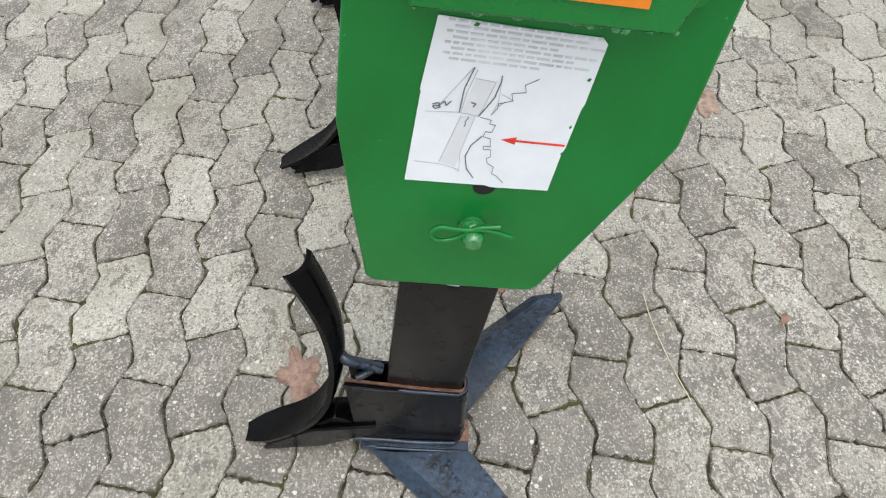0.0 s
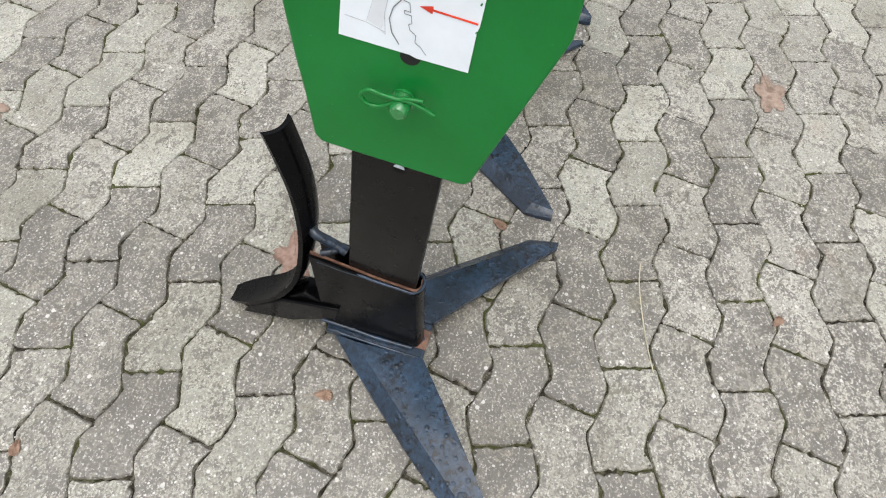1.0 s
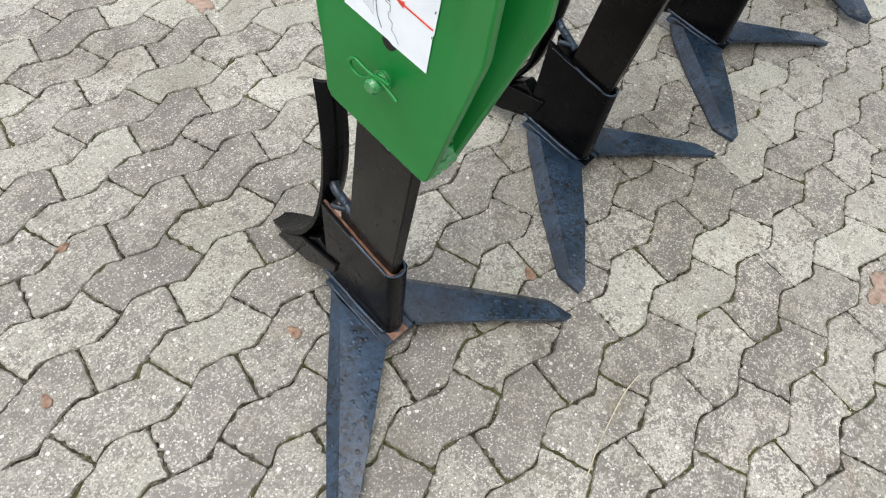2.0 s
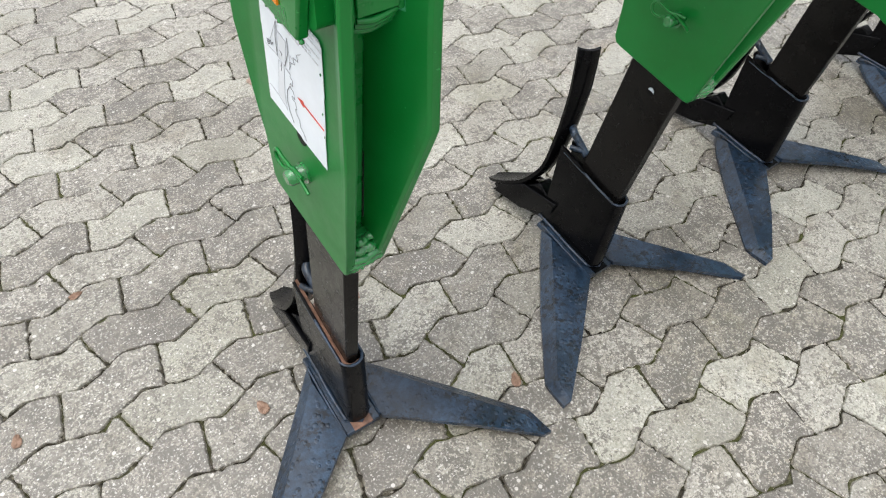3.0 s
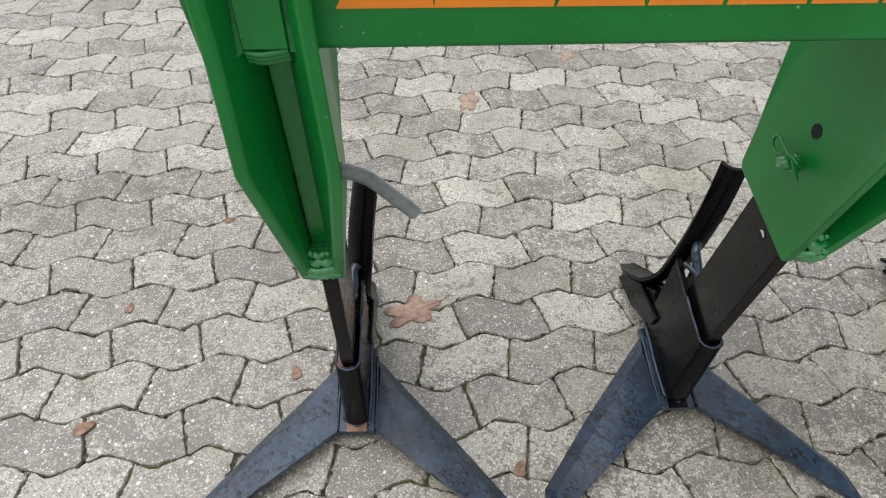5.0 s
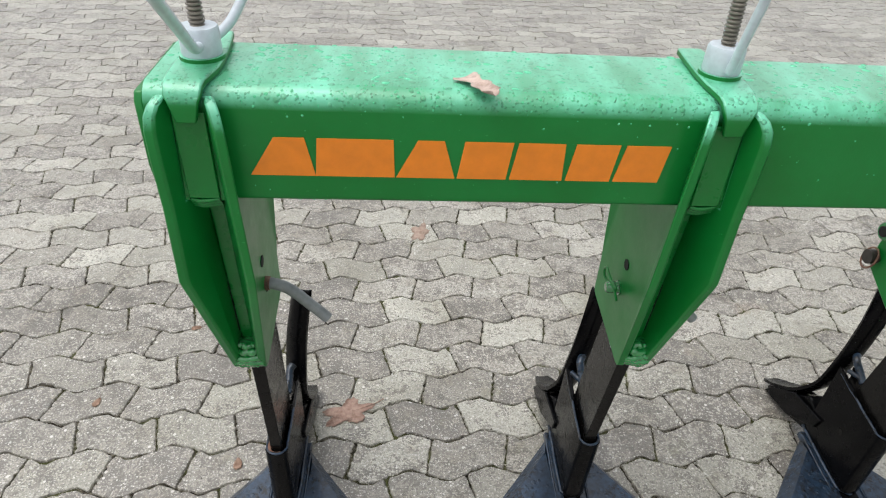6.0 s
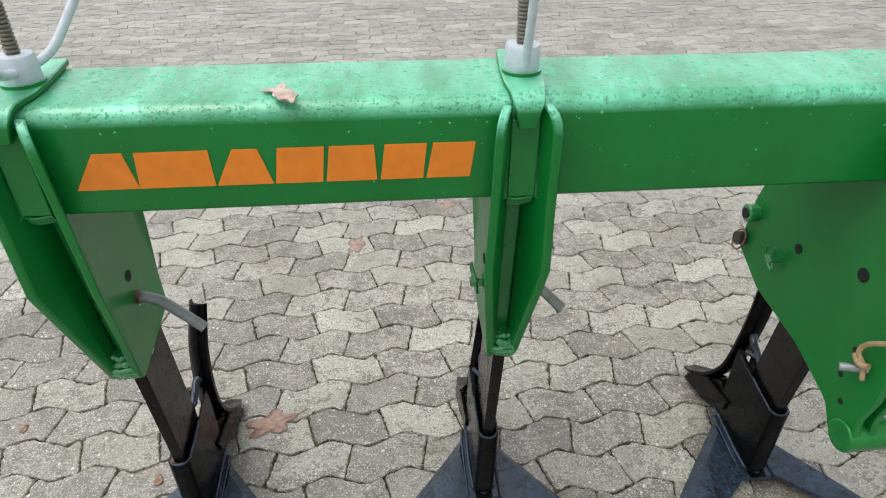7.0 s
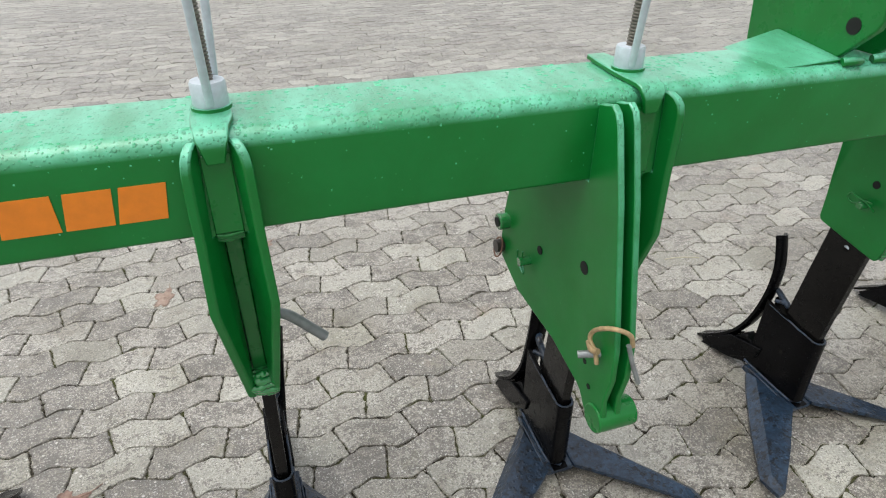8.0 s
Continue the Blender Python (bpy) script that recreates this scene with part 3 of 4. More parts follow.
    for a in arm_turn:
        d = Vector((math.cos(radians(a[0])) * math.cos(radians(a[1])), math.sin(radians(a[0])) * math.cos(radians(a[1])), math.sin(radians(a[1]))))
        flat = Vector((d.x, d.y, 0)).normalized()
        bm = bmesh.new()
        if a[1] < 60:               # bent out over the beam
            root = Vector((cx, cy, z1 + 0.020)) + flat * 0.025
            tube(bm, curve_pts([root - flat * 0.008, root + flat * 0.012 + Vector((0, 0, 0.004)), root + flat * 0.02 + d * 0.03, root + flat * 0.02 + d * 0.12, root + flat * 0.02 + d * 0.34], 4), 0.0066, 12)
        else:                       # nearly upright, welded to the collar's side
            root = Vector((cx, cy, z1 + 0.012)) + flat * 0.026
            tube(bm, curve_pts([root, root + d * 0.03, root + d * 0.12, root + d * 0.36], 4), 0.0064, 12)
        part("crank_arm", bm, M_ZINC, br, "pale grey bent rod", smooth=60)
    # cross pin with its spring clip, and the bent grey handle
    for s in (-1, 1):
        bm = bmesh.new()
        bore(bm, s * FLAT, 0.0, 0.760, 0.0105, 0.0012, s)
        part("spare_bore", bm, M_HOLE, br, "dark open pin hole")
    bm = bmesh.new()
    tube(bm, [(-0.054, 0.008, 0.702), (-0.050, 0.008, 0.702), (0.03, 0.008, 0.699)], 0.0112, 8, [0.008, 0.0112, 0.0112])
    tube(bm, [(-FLAT - 0.003, 0.008, 0.700), (-FLAT + 0.002, 0.008, 0.700)], 0.0145, 14)
    pin = part("pin", bm, M_GREEN_GLOSS, br, "painted-over green cross pin", smooth=40)
    bm = bmesh.new()
    loop = [(-0.044, -0.030, 0.701), (-0.044, -0.005, 0.713), (-0.045, 0.014, 0.7155), (-0.046, 0.028, 0.719), (-0.046, 0.040, 0.722), (-0.046, 0.049, 0.714), (-0.046, 0.046, 0.703), (-0.045, 0.034, 0.699), (-0.044, 0.020, 0.704), (-0.044, 0.006, 0.716), (-0.044, -0.018, 0.718)]
    tube(bm, curve_pts(loop, 4), 0.0025, 8)
    part("spring_clip", bm, M_GREEN, pin, "thin green wire clip", smooth=60)
    bm = bmesh.new()
    tube(bm, curve_pts([(0.022, 0.004, 0.709), (0.045, 0.004, 0.707), (0.070, 0.006, 0.692), (0.100, 0.006, 0.660), (0.132, 0.004, 0.626)], 5), 0.0105, 14)
    handle = part("pin_handle", bm, M_PIPE, br, "bent grey pin handle", smooth=60)
    bm = bmesh.new()
    tube(bm, [(0.026, 0.004, 0.709), (0.036, 0.004, 0.708)], 0.0128, 14)
    part("pin_ferrule", bm, M_RUST, handle, smooth=60)
    return br


# ---- tines ----
def tine(m, shin_off=0.0, shin_fore=0.0, bare=False, hole=0.573, spin_top=-34, shorter=0.0, straighter=0.0, group="tines in a row"):
    tn = thing("cultivator_tine", m, "black steel cultivator tine with wide blue-black wing share", "tine", group)
    lean = lambda z: -0.107 * (z - 0.30)            # the shank leans back going up
    bm = bmesh.new()
    prism(bm, [(-0.008 + lean(0.09), 0.09), (0.113 + lean(0.09), 0.09), (0.049, 0.9), (-0.020, 0.9), (-0.028, 0.64), (-0.008 + lean(0.60), 0.60)], 0, -0.0125, 0.0125)
    shank = part("shank", bm, M_LEG, tn, "flat black shank, paint worn at the edges", bevel=0.0025)
    for s in (-1, 1):
        bm = bmesh.new()
        tube(bm, [(s * 0.0115, 0.018, hole), (s * 0.0132, 0.018, hole)], 0.0095, 14)
        part("shank_bore", bm, M_BLACK, shank, "drilled hole in the shank")
        # solid pale crescent painted in for daylight showing through the hole
        bm = bmesh.new()
        prism(bm, [(0.018 + 0.0075 * math.cos(a) + 0.001, hole + 0.0075 * math.sin(a)) for a in (k * math.pi / 8 + 0.2 for k in range(9))], 0, min(s * 0.0132, s * 0.0136), max(s * 0.0132, s * 0.0136))
        part("bright_rim", bm, M_ZINC, shank, "light seen through the hole")
    # socket: one plate bent in a U round the back of the shank
    def wall(half, back, n=5):
        arc = [(-half * math.cos(a), back + half * 0.55 * (1 - math.sin(a))) for a in (k * math.pi / (2 * n) for k in range(2 * n + 1))]
        return [(-half, 0.178), (-half, 0.06), *arc, (half, 0.06), (half, 0.178)]
    top = lambda y: 0.258 + 0.030 * (y + 0.014) / 0.19 + (0.012 if y > 0.17 else 0.0)
    foot = lambda y: 0.046 + 0.07 * y
    outer, inner = wall(0.0240, -0.017), wall(0.0190, -0.0120)
    bm = bmesh.new()
    loops = [[bm.verts.new((x, y, h(y))) for x, y in w] for w, h in ((outer, foot), (outer, top), (inner, top), (inner, foot))]
    for la, lb in zip(loops, loops[1:] + loops[:1]):
        for k in range(len(la) - 1):
            bm.faces.new((la[k], la[k + 1], lb[k + 1], lb[k]))
    bm.faces.new([lp[0] for lp in loops])
    bm.faces.new([lp[-1] for lp in loops][::-1])
    socket = part("socket", bm, M_BLACK, tn, "glossy black share socket of bent plate", smooth=40)
    bm = bmesh.new()
    mid_line = wall(0.0188, -0.0118)
    if bare:                                        # worn bare on one side and round the back
        mid_line = [p for p in mid_line if p[0] < 0.012]
    lo = [bm.verts.new((x, y, top(y) - 0.034)) for x, y in mid_line]
    hi = [bm.verts.new((x, y, top(y) + (0.0030 if bare else -0.0006))) for x, y in mid_line]
    inn = [bm.verts.new((x * 0.68, y + 0.002, top(y) + (0.001 if bare else -0.004))) for x, y in mid_line]
    for k in range(len(mid_line) - 1):
        bm.faces.new((hi[k], hi[k + 1], inn[k + 1], inn[k]))
        bm.faces.new((inn[k], inn[k + 1], lo[k + 1], lo[k]))
    part("socket_lip", bm, M_RUST if bare else M_BLACK, socket, "bare rusty seam round the shank" if bare else "", smooth=40)
    for s in (-1, 1):
        bm = bmesh.new()
        tube(bm, [(s * 0.0230, 0.079, 0.168), (s * 0.0246, 0.079, 0.168)], 0.007, 12)
        part("socket_bore", bm, M_LEG, socket)
    bm = bmesh.new()
    for s in (-1, 1):
        edge = [(s * 0.0218, y, top(y) + 0.0005 + 0.001 * math.sin(90 * y)) for y in (0.0, 0.03, 0.06, 0.09, 0.12, 0.15, 0.166)]
        tube(bm, curve_pts(edge, 3), 0.0028, 7)
    tube(bm, curve_pts([(-0.0215, 0.0, top(0.0)), (-0.014, -0.0105, top(-0.01) + 0.001), (0.0, -0.0148, top(-0.014) + 0.001), (0.014, -0.0105, top(-0.01) + 0.001), (0.0215, 0.0, top(0.0))], 4), 0.0028, 7)
    part("socket_weld", bm, M_SHARE, socket, smooth=60)
    # sole bar under the socket
    bm = bmesh.new()
    prism(bm, [(-0.026, 0.020), (-0.026, 0.034), (0.150, 0.053), (0.172, 0.051), (0.176, 0.034), (0.0, 0.010)], 0, -0.039, 0.039)
    sole = part("sole_bar", bm, M_SHARE, tn, bevel=0.003)
    bm = bmesh.new()
    prism(bm, [(-0.027, 0.0342), (-0.004, 0.0364), (-0.004, 0.0390), (-0.027, 0.0368)], 0, -0.021, 0.021)
    part("heel_patch", bm, M_RUST if bare else M_BLACK, sole, "rusty bare heel of the share" if bare else "")
    bm = bmesh.new()
    for s in (-1, 1):
        tube(bm, curve_pts([(s * 0.0260, 0.0, 0.042), (s * 0.0275, 0.065, 0.048), (s * 0.0255, 0.125, 0.054), (s * 0.0245, 0.185, 0.061)], 4), 0.0045, 7)
        tube(bm, curve_pts([(s * 0.0400, -0.022, 0.036), (s * 0.0405, 0.04, 0.042), (s * 0.0400, 0.09, 0.047), (s * 0.0390, 0.145, 0.053)], 4), 0.0032, 7)
    tube(bm, [(-0.024, 0.001, 0.042), (0.0, -0.016, 0.041), (0.024, 0.001, 0.042)], 0.0045, 7)
    part("base_weld", bm, M_SHARE, sole, smooth=60)
    # wings: bevelled plates with a raised trailing edge
    for s in (-1, 1):
        bm = bmesh.new()
        top = [(0.037, 0.156, 0.034), (0.085, 0.103, 0.018), (0.204, -0.034, 0.010), (0.318, -0.176, 0.007), (0.323, -0.240, 0.016), (0.304, -0.240, 0.022), (0.185, -0.146, 0.040), (0.041, -0.028, 0.040)]
        mid = [(0.047, 0.112, 0.046), (0.098, 0.050, 0.041), (0.198, -0.070, 0.034), (0.298, -0.188, 0.023)]
        tv = [bm.verts.new((s * x, y, z)) for x, y, z in top]
        mv = [bm.verts.new((s * x, y, z + 0.0035)) for x, y, z in mid]
        for q in ((tv[0], tv[1], mv[1], mv[0]), (tv[1], tv[2], mv[2], mv[1]), (tv[2], tv[3], mv[3], mv[2]), (tv[3], tv[4], tv[5], mv[3]), (mv[3], tv[5], tv[6], mv[2]), (mv[2], tv[6], mv[1]), (mv[1], tv[6], tv[7], mv[0]), (mv[0], tv[7], tv[0])):
            bm.faces.new(q)
        bmesh.ops.subdivide_edges(bm, edges=bm.edges[:], cuts=2, use_grid_fill=True)
        res = bmesh.ops.extrude_face_region(bm, geom=bm.faces[:])
        for v in (g for g in res["geom"] if isinstance(g, bmesh.types.BMVert)):
            v.co.z = max(0.0, v.co.z - 0.012)
        part("share_wing", bm, M_SHARE, tn, "blue-black wing share, pitted and wet", smooth=7)
    # curved shin plate, hollowed, running down to the point
    prof = curve_pts([(0.203, 0.535), (0.190, 0.48), (0.181, 0.42), (0.183, 0.34), (0.198, 0.26), (0.224, 0.185), (0.270, 0.115), (0.332, 0.062), (0.396, 0.018)], 4)
    prof = [(q[0] + straighter * max(0.0, math.sin(math.pi * min(1.0, max(0.0, (q[1] - 0.2) / 0.335)))), q[1] - shorter * max(0.0, (q[1] - 0.30) / 0.235)) for q in prof]
    bm = bmesh.new()
    rows_f, rows_b = [], []
    nW = 8
    for i, (y, z) in enumerate(prof):
        a, c = prof[max(i - 1, 0)], prof[min(i + 1, len(prof) - 1)]
        t = Vector((0, c[0] - a[0], c[1] - a[1])).normalized()
        nrm = Vector((0, -t.z, t.y))
        if nrm.y < 0:
            nrm = -nrm
        k = i / (len(prof) - 1)
        half = 0.0245 + 0.006 * max(0, min(1, (k - 0.55) / 0.3))
        if k > 0.86:
            half *= 1 - 0.42 * ((k - 0.86) / 0.14) ** 2
        sag = 0.013 * (1 - 0.85 * k)
        twist = radians(spin_top) * max(0.0, 1 - k / 0.62)
        off = shin_off * max(0.0, 1 - k / 0.7)
        f_row, b_row = [], []
        for j in range(nW + 1):
            u = 2 * j / nW - 1
            d = Vector((half * u, 0, 0)) + nrm * (sag * (u * u - 0.4))
            spin = Matrix.Rotation(twist, 3, t)
            spin = spin if t.z > 0 else spin.inverted()
            c0 = Vector((off, y + shin_fore * max(0.0, 1 - k / 0.7), z))
            f_row.append(bm.verts.new(c0 + spin @ d))
            b_row.append(bm.verts.new(c0 + spin @ (d - nrm * 0.009)))
        rows_f.append(f_row)
        rows_b.append(b_row)
    for r0, r1 in zip(rows_f, rows_f[1:]):
        for j in range(nW):
            bm.faces.new((r0[j], r0[j + 1], r1[j + 1], r1[j]))
    for r0, r1 in zip(rows_b, rows_b[1:]):
        for j in range(nW):
            bm.faces.new((r0[j + 1], r0[j], r1[j], r1[j + 1]))
    for j in range(nW):
        bm.faces.new((rows_f[0][j], rows_b[0][j], rows_b[0][j + 1], rows_f[0][j + 1]))
        bm.faces.new((rows_f[-1][j + 1], rows_b[-1][j + 1], rows_b[-1][j], rows_f[-1][j]))
    for i in range(len(prof) - 1):
        bm.faces.new((rows_f[i][0], rows_f[i + 1][0], rows_b[i + 1][0], rows_b[i][0]))
        bm.faces.new((rows_f[i + 1][nW], rows_f[i][nW], rows_b[i][nW], rows_b[i + 1][nW]))
    part("shin_plate", bm, M_BLACK, tn, "tall curved black shin plate", smooth=40)
    # nose block and its cheeks under the shin
    bm = bmesh.new()
    prism(bm, [(0.175, 0.05), (0.18, 0.125), (0.215, 0.145), (0.278, 0.088), (0.372, 0.016), (0.35, 0.006), (0.25, 0.022)], 0, -0.021, 0.021)
    part("nose_block", bm, M_BLACK, tn, bevel=0.005)
    for s in (-1, 1):
        bm = bmesh.new()
        prism(bm, [(0.14, 0.135), (0.15, 0.095), (0.25, 0.03), (0.362, 0.008), (0.34, 0.045), (0.258, 0.112)], 0, min(s * 0.0215, s * 0.031), max(s * 0.0215, s * 0.031))
        part("nose_cheek", bm, M_BLACK, tn, bevel=0.003)
    # stay between shin and socket
    bm = bmesh.new()
    tube(bm, curve_pts([(0.004 + shin_off * 0.4, 0.190, 0.330), (0.006, 0.174, 0.326), (0.006, 0.150, 0.312), (0.004, 0.122, 0.298)], 3), 0.0092, 9)
    tube(bm, curve_pts([(-0.014, 0.160, 0.304), (-0.006, 0.142, 0.306), (0.012, 0.124, 0.300)], 3), 0.006, 8)
    part("stay", bm, M_SHARE, tn, "rough welded stay rod", smooth=60)
    return tn


tine(pose(0.444, 0.002, 0, 0, 0.5, -2.0), 0.040, 0.014, True)
first = tine(pose(1.142, 0.016, 0, 1.6, 0.9, 0.0), 0.028, 0.012, False, 0.548, -34, 0.016, 0.013)
copy_thing(first, pose(1.858, 0.005, 0))
outer = tine(pose(2.655, -0.024, 0, -1.8, 3.5, 4.0), -0.012, 0.006, False, 0.56, 14, 0.028)
copy_thing(outer, pose(3.375, 0, 0, 0, 2.0, 0))

BRACKET_X = (0.4475, 1.146, 1.848, 2.700, 3.395)
ARMS = (((279, 31), (56, 47)), ((268, 73), (70, 80)), ((248, 74), (40, 82)), ((200, 70), (20, 70)), ((200, 70), (20, 70)))
for x, arms in zip(BRACKET_X, ARMS):
    bracket(x, arms, (5.0, 2.0) if x == 1.848 else (-1.0, 3.0), x == 1.848)


# ---- safety label on the first bracket ----
decal = thing("safety_label", pose(0.4475 - FLAT - 0.0006, 0, 0), "white safety label with line drawing and red arrow", "label")


def on_label(u, v):
    """Label coordinates, u to the right and v up, 0 to 1, to (y, z) on the plate."""
    bl, br_, tl, tr = (0.0725, 0.787), (-0.059, 0.769), (0.048, 0.956), (-0.080, 0.935)
    lo = Vector(bl).lerp(Vector(br_), u)
    hi = Vector(tl).lerp(Vector(tr), u)
    return tuple(lo.lerp(hi, v))


def flat_on(bm, uv, lift, thick=0.0004):
    prism(bm, [on_label(u, v) for u, v in uv], 0, -lift - thick, -lift)


def stroke(bm, uv, w, lift):
    for (u0, v0), (u1, v1) in zip(uv, uv[1:]):
        a, c = Vector(on_label(u0, v0)), Vector(on_label(u1, v1))
        if (c - a).length < 1e-6:
            continue
        s = (c - a).orthogonal().normalized() * w / 2
        prism(bm, [tuple(a - s), tuple(c - s), tuple(c + s), tuple(a + s)], 0, -lift - 0.0003, -lift)


bm = bmesh.new()
rim = [(0, 0), (0.55, 0.004), (0.6, -0.008), (1, 0), (0.99, 0.3), (1.0, 0.34), (0.995, 0.6), (1.004, 0.63), (0.99, 0.97), (0.95, 1.0), (0.5, 0.995), (0.03, 1.0), (0.0, 0.62), (0.006, 0.58)]
flat_on(bm, rim, 0.0002, 0.0006)
part("sheet", bm, M_PAPER, decal)
rnd = random.Random(4)
bm = bmesh.new()
for i in range(8):
    v = 0.985 - i * 0.027
    u = 0.09 if i % 2 == 0 else 0.13
    end = 0.95 - rnd.random() * 0.4 * (i % 2)
    while u < end:
        w = 0.03 + 0.06 * rnd.random()
        flat_on(bm, [(u, v), (u + w, v), (u + w, v + 0.011), (u, v + 0.011)], 0.001)
        u += w + 0.015
tagged(part("small_print", bm, M_INK_PALE, decal, "worn unreadable lines of print"), kind="stuff")
bm = bmesh.new()
flat_on(bm, [(0.284, 0.51), (0.378, 0.50), (0.43, 0.70), (0.31, 0.712)], 0.0009)
flat_on(bm, [(0.206, 0.158), (0.318, 0.13), (0.358, 0.484), (0.277, 0.48)], 0.0009)
part("drawing_tint", bm, M_TINT, decal, "pale grey fill of the drawn plate")
bm = bmesh.new()
for run in (((0.127, 0.533), (0.282, 0.767)), ((0.051, 0.491), (0.255, 0.505), (0.378, 0.492)), ((0.308, 0.758), (0.277, 0.624), (0.268, 0.507)), ((0.309, 0.712), (0.427, 0.703)), ((0.434, 0.709), (0.409, 0.602), (0.384, 0.50)), ((0.46, 0.733), (0.478, 0.591), (0.457, 0.512))):
    stroke(bm, run, 0.00045, 0.0012)
for run in (((0.274, 0.482), (0.202, 0.156)), ((0.361, 0.486), (0.325, 0.248)), ((0.04, 0.152), (0.204, 0.145), (0.344, 0.116)), ((0.312, 0.12), (0.348, 0.10), (0.325, 0.248)), ((0.484, 0.64), (0.56, 0.61)), ((0.48, 0.56), (0.52, 0.60))):
    stroke(bm, run, 0.00045, 0.0012)
tagged(part("thin_drawing", bm, M_INK_SOFT, decal), kind="stuff")
bm = bmesh.new()
for run in (((0.287, 0.771), (0.256, 0.648), (0.259, 0.506)), ((0.456, 0.744), (0.461, 0.712), (0.447, 0.615), (0.382, 0.492)), ((0.439, 0.368), (0.383, 0.298), (0.364, 0.218), (0.394, 0.128), (0.457, 0.06))):
    stroke(bm, run, 0.0010, 0.0014)
stroke(bm, [(0.088, 0.539), (0.123, 0.552), (0.138, 0.525), (0.108, 0.513), (0.09, 0.529), (0.127, 0.533), (0.157, 0.565), (0.172, 0.538), (0.197, 0.569)], 0.0010, 0.0014)
stroke(bm, [(0.314, 0.573), (0.347, 0.567), (0.334, 0.547)], 0.0012, 0.0014)
stroke(bm, [(0.309, 0.416), (0.315, 0.437), (0.308, 0.452), (0.322, 0.474), (0.318, 0.485)], 0.0009, 0.0014)
stroke(bm, [(0.455, 0.508), (0.484, 0.553), (0.481, 0.582), (0.562, 0.609), (0.541, 0.65), (0.624, 0.666), (0.605, 0.706), (0.675, 0.749)], 0.0005, 0.0014)
stroke(bm, [(0.393, 0.489), (0.467, 0.477), (0.461, 0.453), (0.501, 0.447), (0.49, 0.398), (0.45, 0.40), (0.446, 0.364), (0.494, 0.356), (0.509, 0.30), (0.462, 0.301)], 0.0005, 0.0014)
stroke(bm, [(0.462, 0.301), (0.468, 0.28), (0.519, 0.279), (0.529, 0.228), (0.506, 0.216), (0.522, 0.181), (0.57, 0.158), (0.572, 0.105), (0.616, 0.085), (0.668, 0.04)], 0.0005, 0.0014)
tagged(part("bold_drawing", bm, M_INK, decal), kind="stuff")
for u, v, w in ((0.965, 0.78, 0.02), (0.972, 0.485, 0.014), (0.0, 0.60, 0.012), (0.985, 0.30, 0.01), (0.24, 0.985, 0.03)):
    bm = bmesh.new()
    flat_on(bm, [(u - w * 0.5, v - 0.008), (u + w * 0.3, v - 0.012), (u + w * 0.7, v + 0.003), (u, v + 0.010)], 0.0011)
    part("chipped_edge", bm, M_GREEN, decal)
bm = bmesh.new()
flat_on(bm, [(0.66, 0.350), (0.985, 0.350), (0.985, 0.362), (0.66, 0.362)], 0.0012)
flat_on(bm, [(0.565, 0.356), (0.66, 0.331), (0.66, 0.381)], 0.0012)
part("red_arrow", bm, M_RED, decal, "red arrow pointing at the drawing")


# ---- lower hitch on the third bracket ----
hitch = thing("lower_hitch", pose(0, 0, 0.005), "green steel lower hitch plate with pins and hook", "hitch")
HX = 1.753


def hitch_plate(x0):
    bm = bmesh.new()
    body = [(0.062, 0.9585), (0.10, 0.90), (0.135, 0.825), (0.148, 0.76), (0.15, 0.70), (0.142, 0.65), (0.062, 0.60), (-0.085, 0.569), (-0.195, 0.520), (-0.228, 0.480), (-0.252, 0.468), (-0.276, 0.478), (-0.282, 0.51), (-0.276, 0.56), (-0.288, 0.62), (-0.285, 0.69), (-0.225, 0.9585), (-0.1275, 0.9585)]
    fin = [(-0.225, 0.9585), (-0.19, 1.08), (-0.18, 1.10), (-0.165, 1.11), (-0.15, 1.105), (-0.1275, 1.10), (-0.1275, 0.9585)]
    made = {}
    for poly in (body, fin):
        bm.faces.new([made.setdefault(p, bm.verts.new((0, *p)) if p not in made else None) for p in poly])
    bmesh.ops.triangulate(bm, faces=bm.faces[:])
    bmesh.ops.bisect_plane(bm, geom=bm.verts[:] + bm.edges[:] + bm.faces[:], plane_co=(0, -0.07, 0.97), plane_no=(0, 0.4, -0.10), dist=1e-5)
    outer = bm.verts[:]
    res = bmesh.ops.extrude_face_region(bm, geom=bm.faces[:])
    def off(y, z):
        d = (y + 0.07) * 0.4 - (z - 0.97) * 0.10
        return max(0.0, d / 0.412) * 0.12
    for v in outer:
        v.co.x = x0 - off(v.co.y, v.co.z)
    for v in (g for g in res["geom"] if isinstance(g, bmesh.types.BMVert)):
        v.co.x = x0 + 0.0125 - off(v.co.y, v.co.z)
    return bm


part("hitch_plate", hitch_plate(HX), M_GREEN_WET, hitch, "large green folded hitch plate", bevel=0.0025)
part("inner_plate", hitch_plate(HX + 0.031), M_GREEN_WET, hitch, bevel=0.0025)
bm = bmesh.new()
box(bm, (HX + 0.012, -0.262, 0.575), (HX + 0.032, -0.235, 0.66))
part("spacer", bm, M_GREEN, hitch, bevel=0.003)
bm = bmesh.new()
tube(bm, [(HX - 0.004, -0.258, 0.500), (HX + 0.082, -0.258, 0.500)], 0.031, 22)
part("hook_boss", bm, M_GREEN, hitch, "round green boss of the hook", bevel=0.003)
bm = bmesh.new()
tube(bm, [(HX - 0.034, -0.222, 0.645), (HX + 0.01, -0.245, 0.655), (HX + 0.03, -0.258, 0.66)], 0.0075, 12)
part("lynch_pin", bm, M_PIPE, hitch, "plain grey steel pin", smooth=60)
